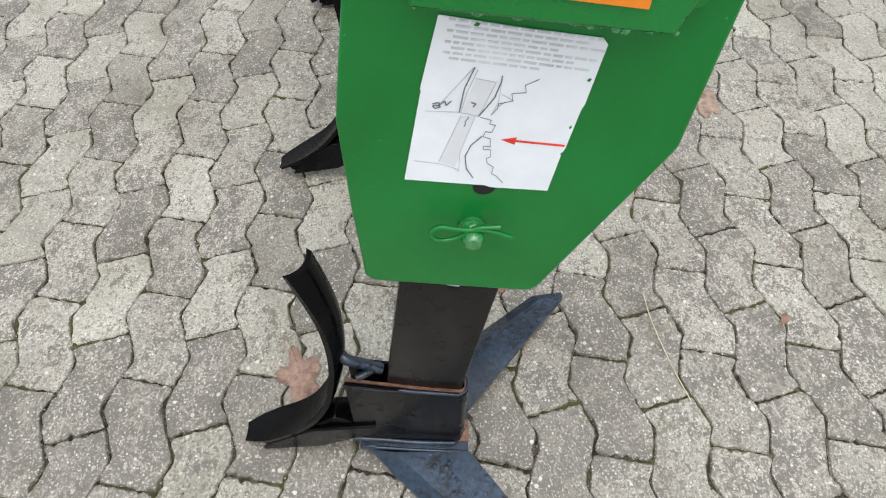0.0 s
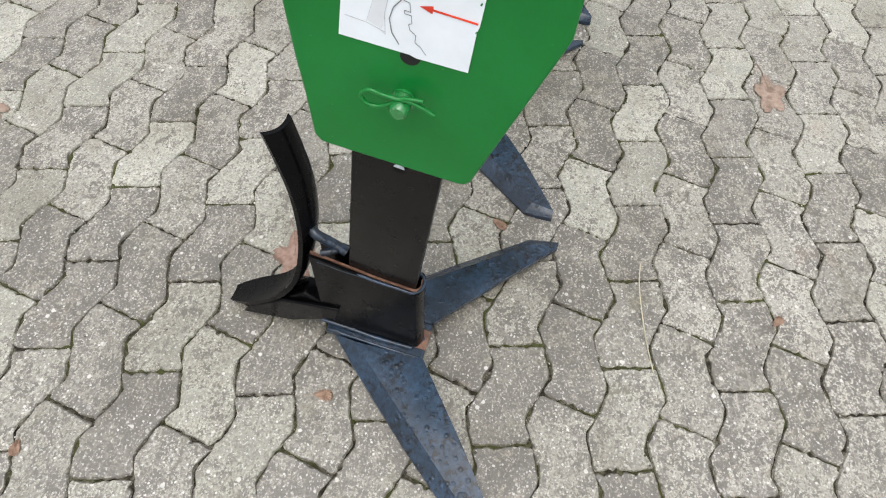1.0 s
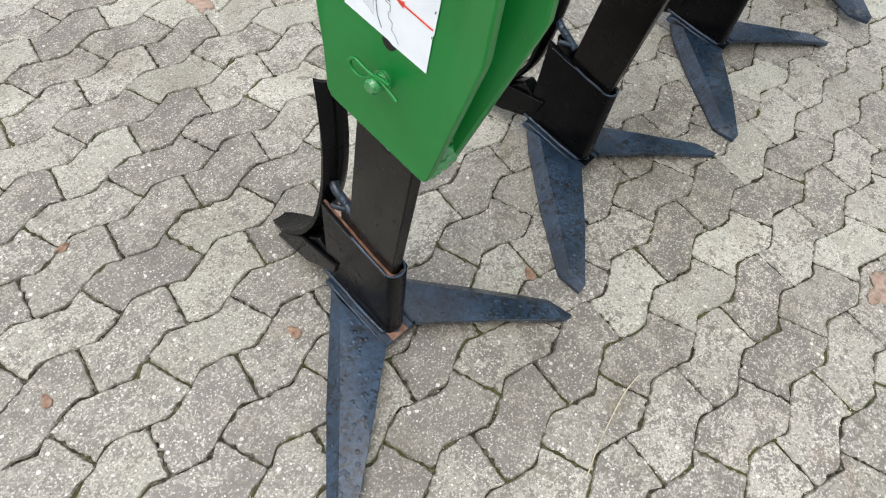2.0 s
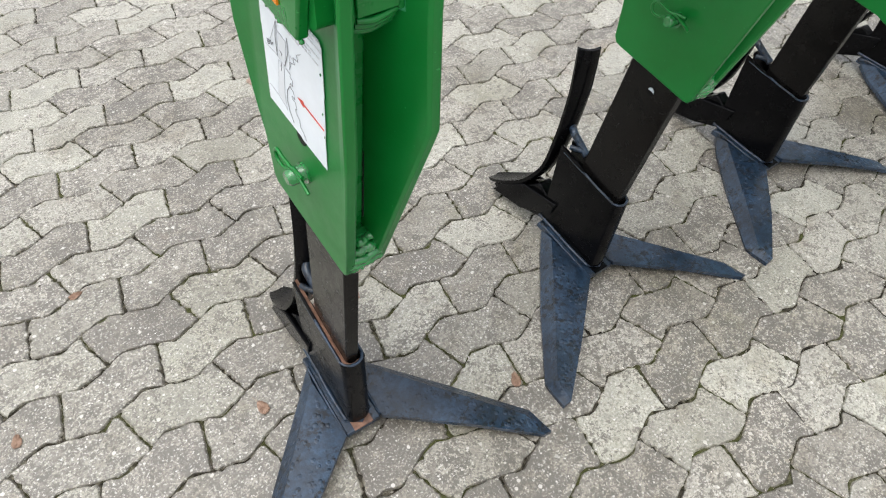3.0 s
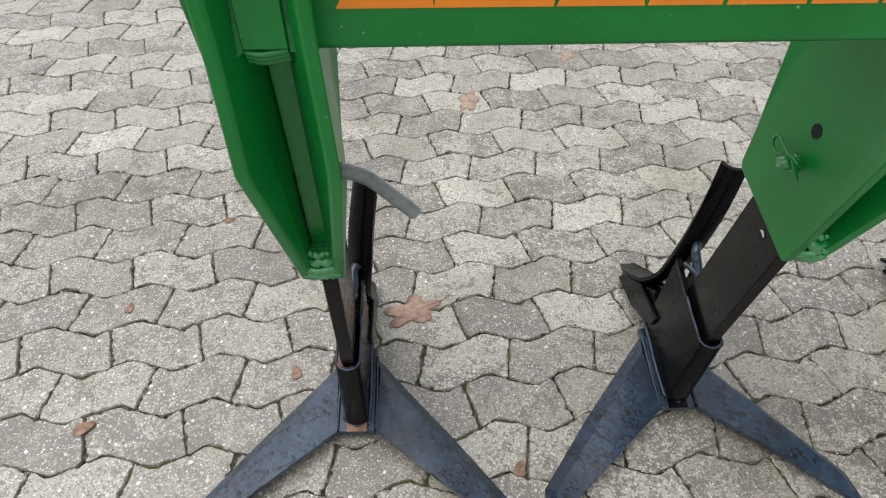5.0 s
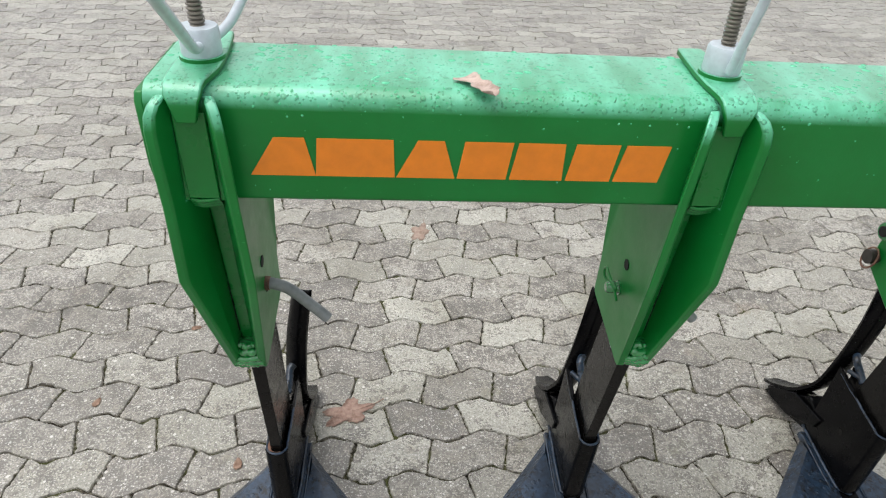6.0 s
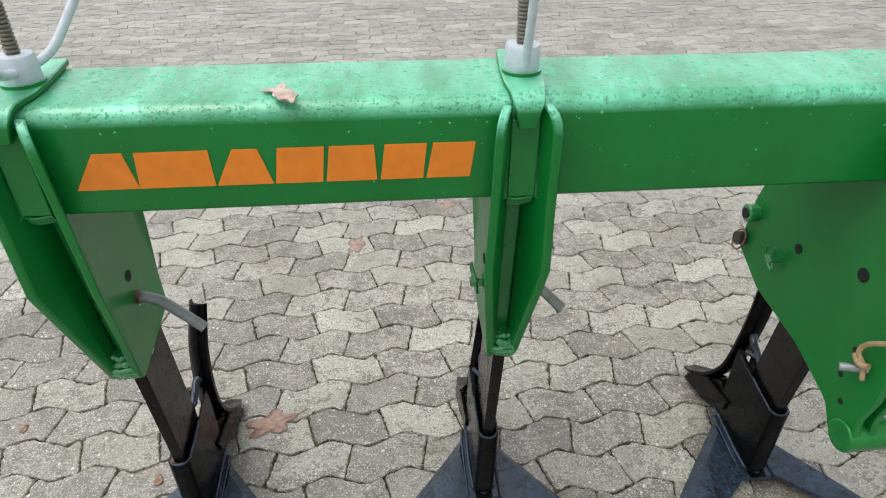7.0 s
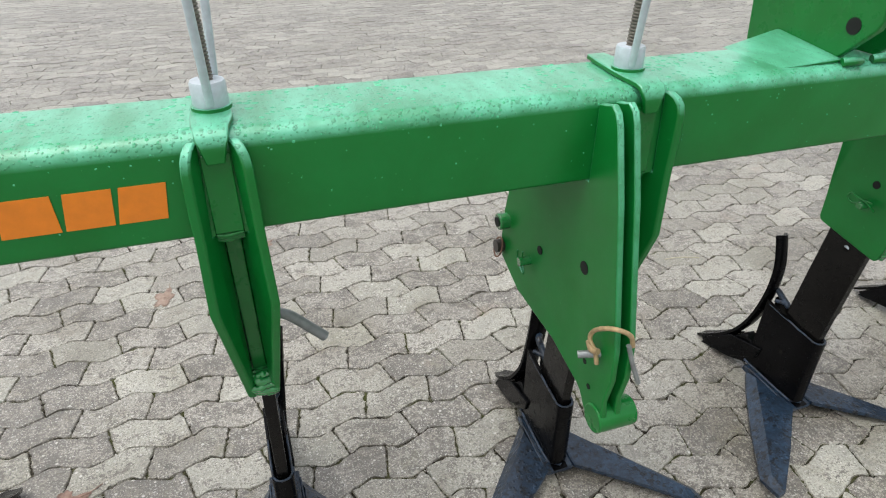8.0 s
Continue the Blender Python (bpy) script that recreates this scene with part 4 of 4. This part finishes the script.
bm = bmesh.new()
tube(bm, [(HX + 0.018, -0.296, 0.712), (HX + 0.036, -0.296, 0.66), (HX + 0.056, -0.296, 0.612)], 0.0048, 8)
part("hanging_pin", bm, M_PIPE, hitch, "thin grey pin hanging from the ring", smooth=60)
bm = bmesh.new()
tube(bm, curve_pts([(HX - 0.010, -0.252, 0.640), (HX - 0.012, -0.243, 0.665), (HX - 0.016, -0.228, 0.682), (HX - 0.017, -0.236, 0.708), (HX - 0.015, -0.268, 0.738), (HX - 0.002, -0.292, 0.748), (HX + 0.018, -0.297, 0.734), (HX + 0.027, -0.296, 0.708)], 5), 0.0046, 8, None)
tube(bm, curve_pts([(HX - 0.014, -0.222, 0.672), (HX - 0.018, -0.240, 0.668), (HX - 0.014, -0.256, 0.674)], 4), 0.0062, 8)
part("pin_ring", bm, M_RING, hitch, "tan rusted wire ring", smooth=60)
bm = bmesh.new()
tube(bm, [(HX - 0.052, 0.134, 0.746), (HX - 0.024, 0.134, 0.746)], 0.0195, 18)
boss = part("boss", bm, M_GREEN_GLOSS, hitch, "round green boss on the plate's edge", bevel=0.003)
bm = bmesh.new()
tube(bm, [(HX - 0.0545, 0.134, 0.746), (HX - 0.050, 0.134, 0.746)], 0.0115, 14)
part("boss_bore", bm, M_HOLE, boss)
bm = bmesh.new()
tube(bm, [(HX - 0.050, 0.143, 0.676), (HX + 0.0, 0.143, 0.676)], 0.0155, 16)
top_pin = part("top_pin", bm, M_THREAD, hitch, "dark oiled hitch pin", smooth=50)
bm = bmesh.new()
loop = [(HX - 0.043 + 0.006 * math.sin(a), 0.143 + 0.0185 * math.cos(a), 0.673 + 0.0235 * math.sin(a)) for a in (k * math.tau / 14 for k in range(15))]
tube(bm, loop, 0.0022, 7)
part("retaining_ring", bm, M_RUST, top_pin, smooth=60)
for y, z, r in ((-0.003, 0.744, 0.010), (-0.153, 0.791, 0.0135), (-0.205, 0.665, 0.006), (-0.2, 0.6, 0.006), (-0.225, 0.555, 0.006)):
    d = max(0.0, ((y + 0.07) * 0.4 - (z - 0.97) * 0.10) / 0.412) * 0.12
    bm = bmesh.new()
    tube(bm, [(HX - d - 0.0012, y, z), (HX - d + 0.004, y, z)], r, 14)
    part("plate_bore", bm, M_HOLE, hitch, "dark drilled hole")
bm = bmesh.new()
tube(bm, [(HX - 0.045, 0.03, 0.70), (HX, 0.03, 0.70)], 0.010, 12)
cross_pin = part("cross_pin", bm, M_GREEN_GLOSS, hitch, smooth=50)
bm = bmesh.new()
tube(bm, curve_pts([(HX - 0.037, 0.03, 0.725), (HX - 0.037, 0.03, 0.70), (HX - 0.037, 0.02, 0.675), (HX - 0.037, 0.05, 0.69), (HX - 0.037, 0.055, 0.715)], 4), 0.0022, 7)
part("wire_clip", bm, M_GREEN_WET, cross_pin, smooth=60)

# ---- headstock on the beam ----
head = thing("headstock", pose(0, 0, 0.0 + drop(2.3) + 0.0105), "green three-point headstock plates standing on the beam", "headstock")
side = [(-0.082, 1.1185), (0.0705, 1.1185), (0.0705, 1.06), (0.142, 1.055), (0.150, 1.11), (0.195, 1.55), (0.06, 1.60), (-0.145, 1.36), (-0.158, 1.205), (-0.15, 1.185)]
for x in (2.290, 2.395):
    bm = bmesh.new()
    prism(bm, side, 0, x, x + 0.018)
    part("side_plate", bm, M_GREEN, head, bevel=0.003)
bm = bmesh.new()
tube(bm, [(2.2885, -0.103, 1.186), (2.291, -0.103, 1.186)], 0.0155, 18)
part("plate_bore", bm, M_HOLE, head, "dark pin hole")
bm = bmesh.new()
for poly in (((2.150, -0.100, 1.1185), (2.2895, -0.100, 1.1185), (2.2895, -0.100, 1.126), (2.272, -0.100, 1.126)), ((2.150, 0.064, 1.1185), (2.2895, 0.064, 1.1185), (2.2895, 0.064, 1.146), (2.276, 0.064, 1.146))):
    for p in poly:
        bm.verts.new(p)
bmesh.ops.convex_hull(bm, input=bm.verts[:])
part("foot_plate", bm, M_GREEN_WET, head, "sloping green foot plate", bevel=0.003)
for x in (2.296, 2.37):
    bm = bmesh.new()
    tube(bm, curve_pts([(x - 0.012, -0.108, 1.121), (x + 0.008, -0.115, 1.124), (x + 0.03, -0.11, 1.121)], 4), 0.009, 9)
    part("weld_bead", bm, M_GREEN_WET, head, smooth=60)


# ---- fallen leaves and straw ----
def leaf(x, y, z, size, turn, mat, label, lift=0.004, lobes=5, seed=1):
    """A flat lobed leaf with torn lobes of unequal length, a raised midrib and a stalk."""
    r = random.Random(seed)
    bm = bmesh.new()
    n = 72
    reach = [r.uniform(0.55, 1.1) for _ in range(lobes)]
    rim = []
    for k in range(n):
        a = k * math.tau / n
        which = int((a * lobes / math.tau + 0.5) % lobes)
        tip = abs(math.cos(lobes * a / 2)) ** 1.4
        deep = (0.27, 0.24) if lobes > 3 else (0.31, 0.10)
        rad = size * (deep[0] + deep[1] * tip * reach[which] + 0.03 * math.sin(k * 2.4) * tip + 0.05 * r.random())
        px, py = rad * math.cos(a) * 1.35, rad * math.sin(a) * 0.80
        rim.append(bm.verts.new((px, py, lift * (0.3 + 1.4 * abs(py) / size + 0.9 * r.random()))))
    c = bm.verts.new((0, 0, lift * 0.6))
    inner = []
    for v in rim:
        inner.append(bm.verts.new((v.co.x * 0.5, v.co.y * 0.5, lift * (0.4 + 0.5 * r.random()))))
    for k in range(n):
        j = (k + 1) % n
        bm.faces.new((rim[k], rim[j], inner[j], inner[k]))
        bm.faces.new((inner[k], inner[j], c))
    stem = [(size * 0.2, 0, lift * 0.9), (size * 0.75, 0.03 * size, lift * 0.9), (size * 1.0, 0.10 * size, lift * 0.6)]
    tube(bm, stem, size * 0.012, 5)
    ob = part("fallen_leaf", bm, mat, None, "", smooth=80)
    mod = ob.modifiers.new("body", "SOLIDIFY")
    mod.thickness = 0.0006
    ob.matrix_basis = pose(x, y, z, 0, 0, turn)
    return tagged(ob, label, "leaf", "fallen leaves")


def curled_leaf(m, length, width):
    """A dry leaf rolled along its length, with torn edges."""
    r = random.Random(21)
    bm = bmesh.new()
    rows = []
    for i in range(15):
        f = i / 14
        half = width * 0.5 * (0.35 + 0.65 * abs(math.cos(math.pi * (f * 1.15 + 0.08))) ** 0.8) * (1 - 0.75 * f ** 4) * r.uniform(0.62, 1.15)
        arch = 0.010 * math.sin(math.pi * f * 0.9)
        row = []
        for j in range(7):
            u = j / 3 - 1
            up = 0.0012 + arch * 0.25 + 0.006 * abs(u) ** 1.6 * (0.9 if u > 0 else 0.25 + 0.9 * f) + 0.003 * max(0.0, f - 0.7) / 0.3 + r.uniform(0, 0.0014)
            row.append(bm.verts.new((length * (f - 0.5), half * u * (1 - 0.25 * abs(u)), up)))
        rows.append(row)
    for a, c in zip(rows, rows[1:]):
        for j in range(6):
            bm.faces.new((a[j], a[j + 1], c[j + 1], c[j]))
    ob = part("fallen_leaf", bm, M_LEAF_PALE, None, "", smooth=80)
    mod = ob.modifiers.new("body", "SOLIDIFY")
    mod.thickness = 0.0006
    ob.matrix_basis = m
    return tagged(ob, "pale dry curled leaf lying on the beam", "leaf", "fallen leaves")


curled_leaf(pose(0.810, -0.104, BEAM_Z1 + drop(0.8) + 0.0003, 0, 0, -64), 0.078, 0.062)
leaf(0.572, 0.309, 0.0, 0.11, 20, M_LEAF_RED, "flat red-brown leaf on the paving beside a tine", 0.003, 5, 5)
leaf(0.803, 1.207, 0.0, 0.10, 75, M_LEAF_FADED, "flat faded red leaf stuck to the paving", 0.002, 5, 6)
leaf(1.393, -0.745, 0.0, 0.12, 10, M_LEAF_FADED, "faded brown leaf flat on the paving", 0.002, 5, 7)
leaf(0.298, 0.147, 0.0, 0.035, 100, M_LEAF, "small brown leaf on the paving", 0.003, 3, 8)
leaf(0.78, -0.112, 0.0, 0.036, 60, M_LEAF, "small brown leaf beside a wing share", 0.003, 3, 9)
leaf(0.688, -0.738, 0.0, 0.03, 140, M_LEAF, "small brown leaf in a paving joint", 0.003, 3, 10)
leaf(-0.147, 0.036, 0.0, 0.045, 30, M_LEAF, "small red-brown leaf on the paving", 0.003, 3, 11)
leaf(-0.133, 0.358, 0.0, 0.03, 80, M_LEAF, "small dry leaf on the paving", 0.003, 3, 12)
leaf(0.065, 0.66, 0.0, 0.03, 10, M_LEAF, "small dry leaf on the paving", 0.003, 3, 13)
leaf(1.204, 1.488, 0.0, 0.08, 40, M_LEAF_FADED, "faded red leaf on the paving", 0.002, 5, 14)


def straw(pts, r, label):
    bm = bmesh.new()
    tube(bm, curve_pts(pts, 5), r, 6)
    return tagged(part("straw_stalk", bm, M_STRAW, None, smooth=60), label, "straw")


straw([(0.755, -0.437, 0.002), (0.70, -0.437, 0.008), (0.644, -0.446, 0.006), (0.57, -0.462, 0.004), (0.505, -0.481, 0.002)], 0.0012, "thin pale straw stalk on the paving")
straw([(2.80, 0.825, 0.002), (2.86, 0.812, 0.008), (2.945, 0.79, 0.003)], 0.002, "thin pale straw stalk on the paving")


# ---- ground and pavement ----
bm = bmesh.new()
vs = [bm.verts.new(p) for p in ((-1500, -1500, -0.011), (1500, -1500, -0.011), (1500, 1500, -0.011), (-1500, 1500, -0.011))]
bm.faces.new(vs)
tagged(part("ground", bm, M_PAVER_FAR), "wide grey concrete yard", "ground", kind="structure")

LEN, WID, TURN_DEG = 0.20869, 0.11666, 2.07
PX, PY = 0.8219, -0.5387
PAVE_X, PAVE_Y = (-5.0, 12.0), (-3.6, 11.0)
bm = bmesh.new()
nx, ny = 40, 32
grid = [[bm.verts.new((PAVE_X[0] + (PAVE_X[1] - PAVE_X[0]) * i / nx, PAVE_Y[0] + (PAVE_Y[1] - PAVE_Y[0]) * j / ny, -0.0052)) for j in range(ny + 1)] for i in range(nx + 1)]
for i in range(nx):
    for j in range(ny):
        bm.faces.new((grid[i][j], grid[i + 1][j], grid[i + 1][j + 1], grid[i][j + 1]))
pavement = tagged(part("pavement", bm, M_SOIL), "yard of grey wavy concrete pavers with mossy joints", "paving", kind="structure")


def outline(odd, r, step, gap=0.0022, end_gap=0.0008):
    """One wavy paver about its centre, as (u, v), with rounded corners and a chipped edge."""
    A, t = 0.0180, 0.0140
    w = WID / 2
    sg = 1 if odd else -1
    top = [(-LEN / 2 + sg * t, 0.0), (-0.060, -sg * A), (-0.046, -sg * A * 0.97), (0.046, sg * A * 0.97), (0.060, sg * A), (LEN / 2 + sg * t, 0.0)]
    low = [(-LEN / 2 - sg * t, 0.0), (-0.060, -sg * A), (-0.046, -sg * A * 0.97), (0.046, sg * A * 0.97), (0.060, sg * A), (LEN / 2 - sg * t, 0.0)]
    pts = [Vector((u, w + v)) for u, v in top] + [Vector((u, -w + v)) for u, v in reversed(low)]
    full = []
    for i, p in enumerate(pts):
        a, q = pts[i - 1], pts[(i + 1) % len(pts)]
        n = max(1, round((q - p).length / step))
        bend = (p - a).normalized().dot((q - p).normalized())
        if bend < 0.75:
            cut = r.uniform(0.007, 0.014)
            full += [p + (a - p).normalized() * cut, p + (a - p).normalized() * cut * 0.3 + (q - p).normalized() * cut * 0.3, p + (q - p).normalized() * cut]
        else:
            full.append(p)
        full += [p.lerp(q, k / n) for k in range(1, n) if k / n * (q - p).length > 0.02 and (1 - k / n) * (q - p).length > 0.02]
    res, wob = [], 0.0
    for i, q in enumerate(full):
        a, c = full[i - 1], full[(i + 1) % len(full)]
        nn = (c - a).orthogonal().normalized()
        if nn.dot(q) > 0:
            nn = -nn
        wob = 0.35 * wob + r.uniform(-0.0018, 0.0018)
        chip = r.uniform(0.002, 0.006) if r.random() < 0.09 else 0.0
        res.append(q + nn * ((end_gap if abs(nn.x) > 0.85 else gap) + wob + chip))
    return res


def paver_geo(odd, r, step, rings=3):
    o = outline(odd, r, step, 0.0018 if step < 0.1 else 0.0034, 0.0010 if step < 0.01 else 0.0)
    n = len(o)
    inn, mid = [], []
    for p in o:
        k = 0.0036 * r.uniform(0.4, 1.7) / max(p.length, 0.05)
        inn.append(p * (1 - k))
        mid.append(p * (1 - k * 0.3))
    vs = [(p.x, p.y, 0.0) for p in inn] + [(p.x, p.y, -0.0022 - r.uniform(0, 0.0015)) for p in mid] + [(p.x, p.y, -0.0075) for p in o] + ([(p.x, p.y, -0.03) for p in o] if rings > 2 else [])
    fs = [tuple(range(n))]
    for k in range(rings):
        for i in range(n):
            j = (i + 1) % n
            fs.append((k * n + i, (k + 1) * n + i, (k + 1) * n + j, k * n + j))
    return vs, fs


kinds = {True: [], False: []}
coarse = {True: [], False: []}
plain_stone = {True: [], False: []}
rp = random.Random(12)
for odd in (True, False):
    for k in range(24):
        kinds[odd].append(paver_geo(odd, rp, 0.0075))
        coarse[odd].append(paver_geo(odd, rp, 0.022))
        plain_stone[odd].append(paver_geo(odd, rp, 0.2, 2))
shared = {True: [], False: []}
for odd in (True, False):
    for vs, fs in kinds[odd]:
        me = bpy.data.meshes.new("paver")
        me.from_pydata(vs, [], fs)
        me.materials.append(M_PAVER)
        me.shade_smooth()
        me.set_sharp_from_angle(angle=radians(32))
        shared[odd].append(me)

ct, st = math.cos(radians(TURN_DEG)), math.sin(radians(TURN_DEG))
NEAR_X, NEAR_Y = (-0.25, 2.35), (-0.95, 1.55)
far_v, far_f = [], []
count = 0
for col in range(-34, 118):
    odd = col % 2 == 0
    for row in range(-40, 66):
        u = (row + 0.5) * LEN + (0.0 if odd else LEN * 0.494)
        v = col * WID
        x, y = PX + u * ct - v * st, PY + u * st + v * ct
        if not (PAVE_X[0] + 0.06 < x < PAVE_X[1] - 0.06 and PAVE_Y[0] + 0.06 < y < PAVE_Y[1] - 0.06):
            continue
        k = rp.randrange(24)
        dz = rp.uniform(-0.0022, 0.0008)
        tx, ty = rp.uniform(-0.5, 0.5), rp.uniform(-0.5, 0.5)
        m = pose(x, y, dz, tx, ty, TURN_DEG + rp.uniform(-0.5, 0.5))
        if NEAR_X[0] < x < NEAR_X[1] and NEAR_Y[0] < y < NEAR_Y[1]:
            ob = new("paver", shared[odd][k])
            ob.parent = pavement
            ob.matrix_basis = m
            count += 1
        else:
            vs, fs = (kinds if -1.5 < x < 3.5 and -1.6 < y < 2.4 else coarse if -2.5 < x < 6.0 and -2.2 < y < 4.5 else plain_stone)[odd][k]
            b0 = len(far_v)
            far_v += [tuple(m @ Vector(p)) for p in vs]
            far_f += [tuple(b0 + i for i in f) for f in fs]
me = bpy.data.meshes.new("paver_run")
me.from_pydata(far_v, [], far_f)
me.materials.append(M_PAVER_FAR)
me.shade_smooth()
me.set_sharp_from_angle(angle=radians(32))
run = new("paver_run", me)
run.parent = pavement
run["kind"] = "stuff"


# ---- loose grit washed into and round the joints ----
rg = random.Random(33)
gv, gf = [], []
for k in range(9000):
    x, y = rg.uniform(-0.9, 2.9), rg.uniform(-1.1, 1.6)
    if rg.random() < 0.72:                       # most of it lies along the long joints
        u, v = (x - PX) * ct + (y - PY) * st, -(x - PX) * st + (y - PY) * ct
        col = math.floor(v / WID)
        v = (col + 0.5) * WID + rg.gauss(0, 0.007)
        f = ((u - (0.0 if col % 2 == 0 else LEN * 0.494)) / LEN) % 1.0
        v += (1 if col % 2 == 0 else -1) * 0.018 * math.sin((f - 0.5) * math.tau)
        x, y = PX + u * ct - v * st, PY + u * st + v * ct
    r = 0.0008 + 0.0022 * rg.random() ** 3
    z = r * 0.3 - 0.0012
    b0 = len(gv)
    turn = rg.random() * math.tau
    a, c = rg.uniform(0.8, 1.5), rg.uniform(0.7, 1.1)
    for dx, dy, dz in ((1, 0, 0), (0, 1, 0), (-1, 0, 0), (0, -1, 0), (0.1, 0.1, 0.8), (0, 0, -0.8)):
        px, py = dx * a * r, dy * c * r
        gv.append((x + px * math.cos(turn) - py * math.sin(turn), y + px * math.sin(turn) + py * math.cos(turn), z + dz * r))
    gf += [(b0 + i, b0 + (i + 1) % 4, b0 + 4) for i in range(4)] + [(b0 + (i + 1) % 4, b0 + i, b0 + 5) for i in range(4)]
me = bpy.data.meshes.new("loose_grit")
me.from_pydata(gv, [], gf)
me.materials.append(M_GRIT)
me.shade_smooth()
tagged(new("loose_grit", me), "loose pale and dark grit along the paving joints", "grit", kind="stuff")
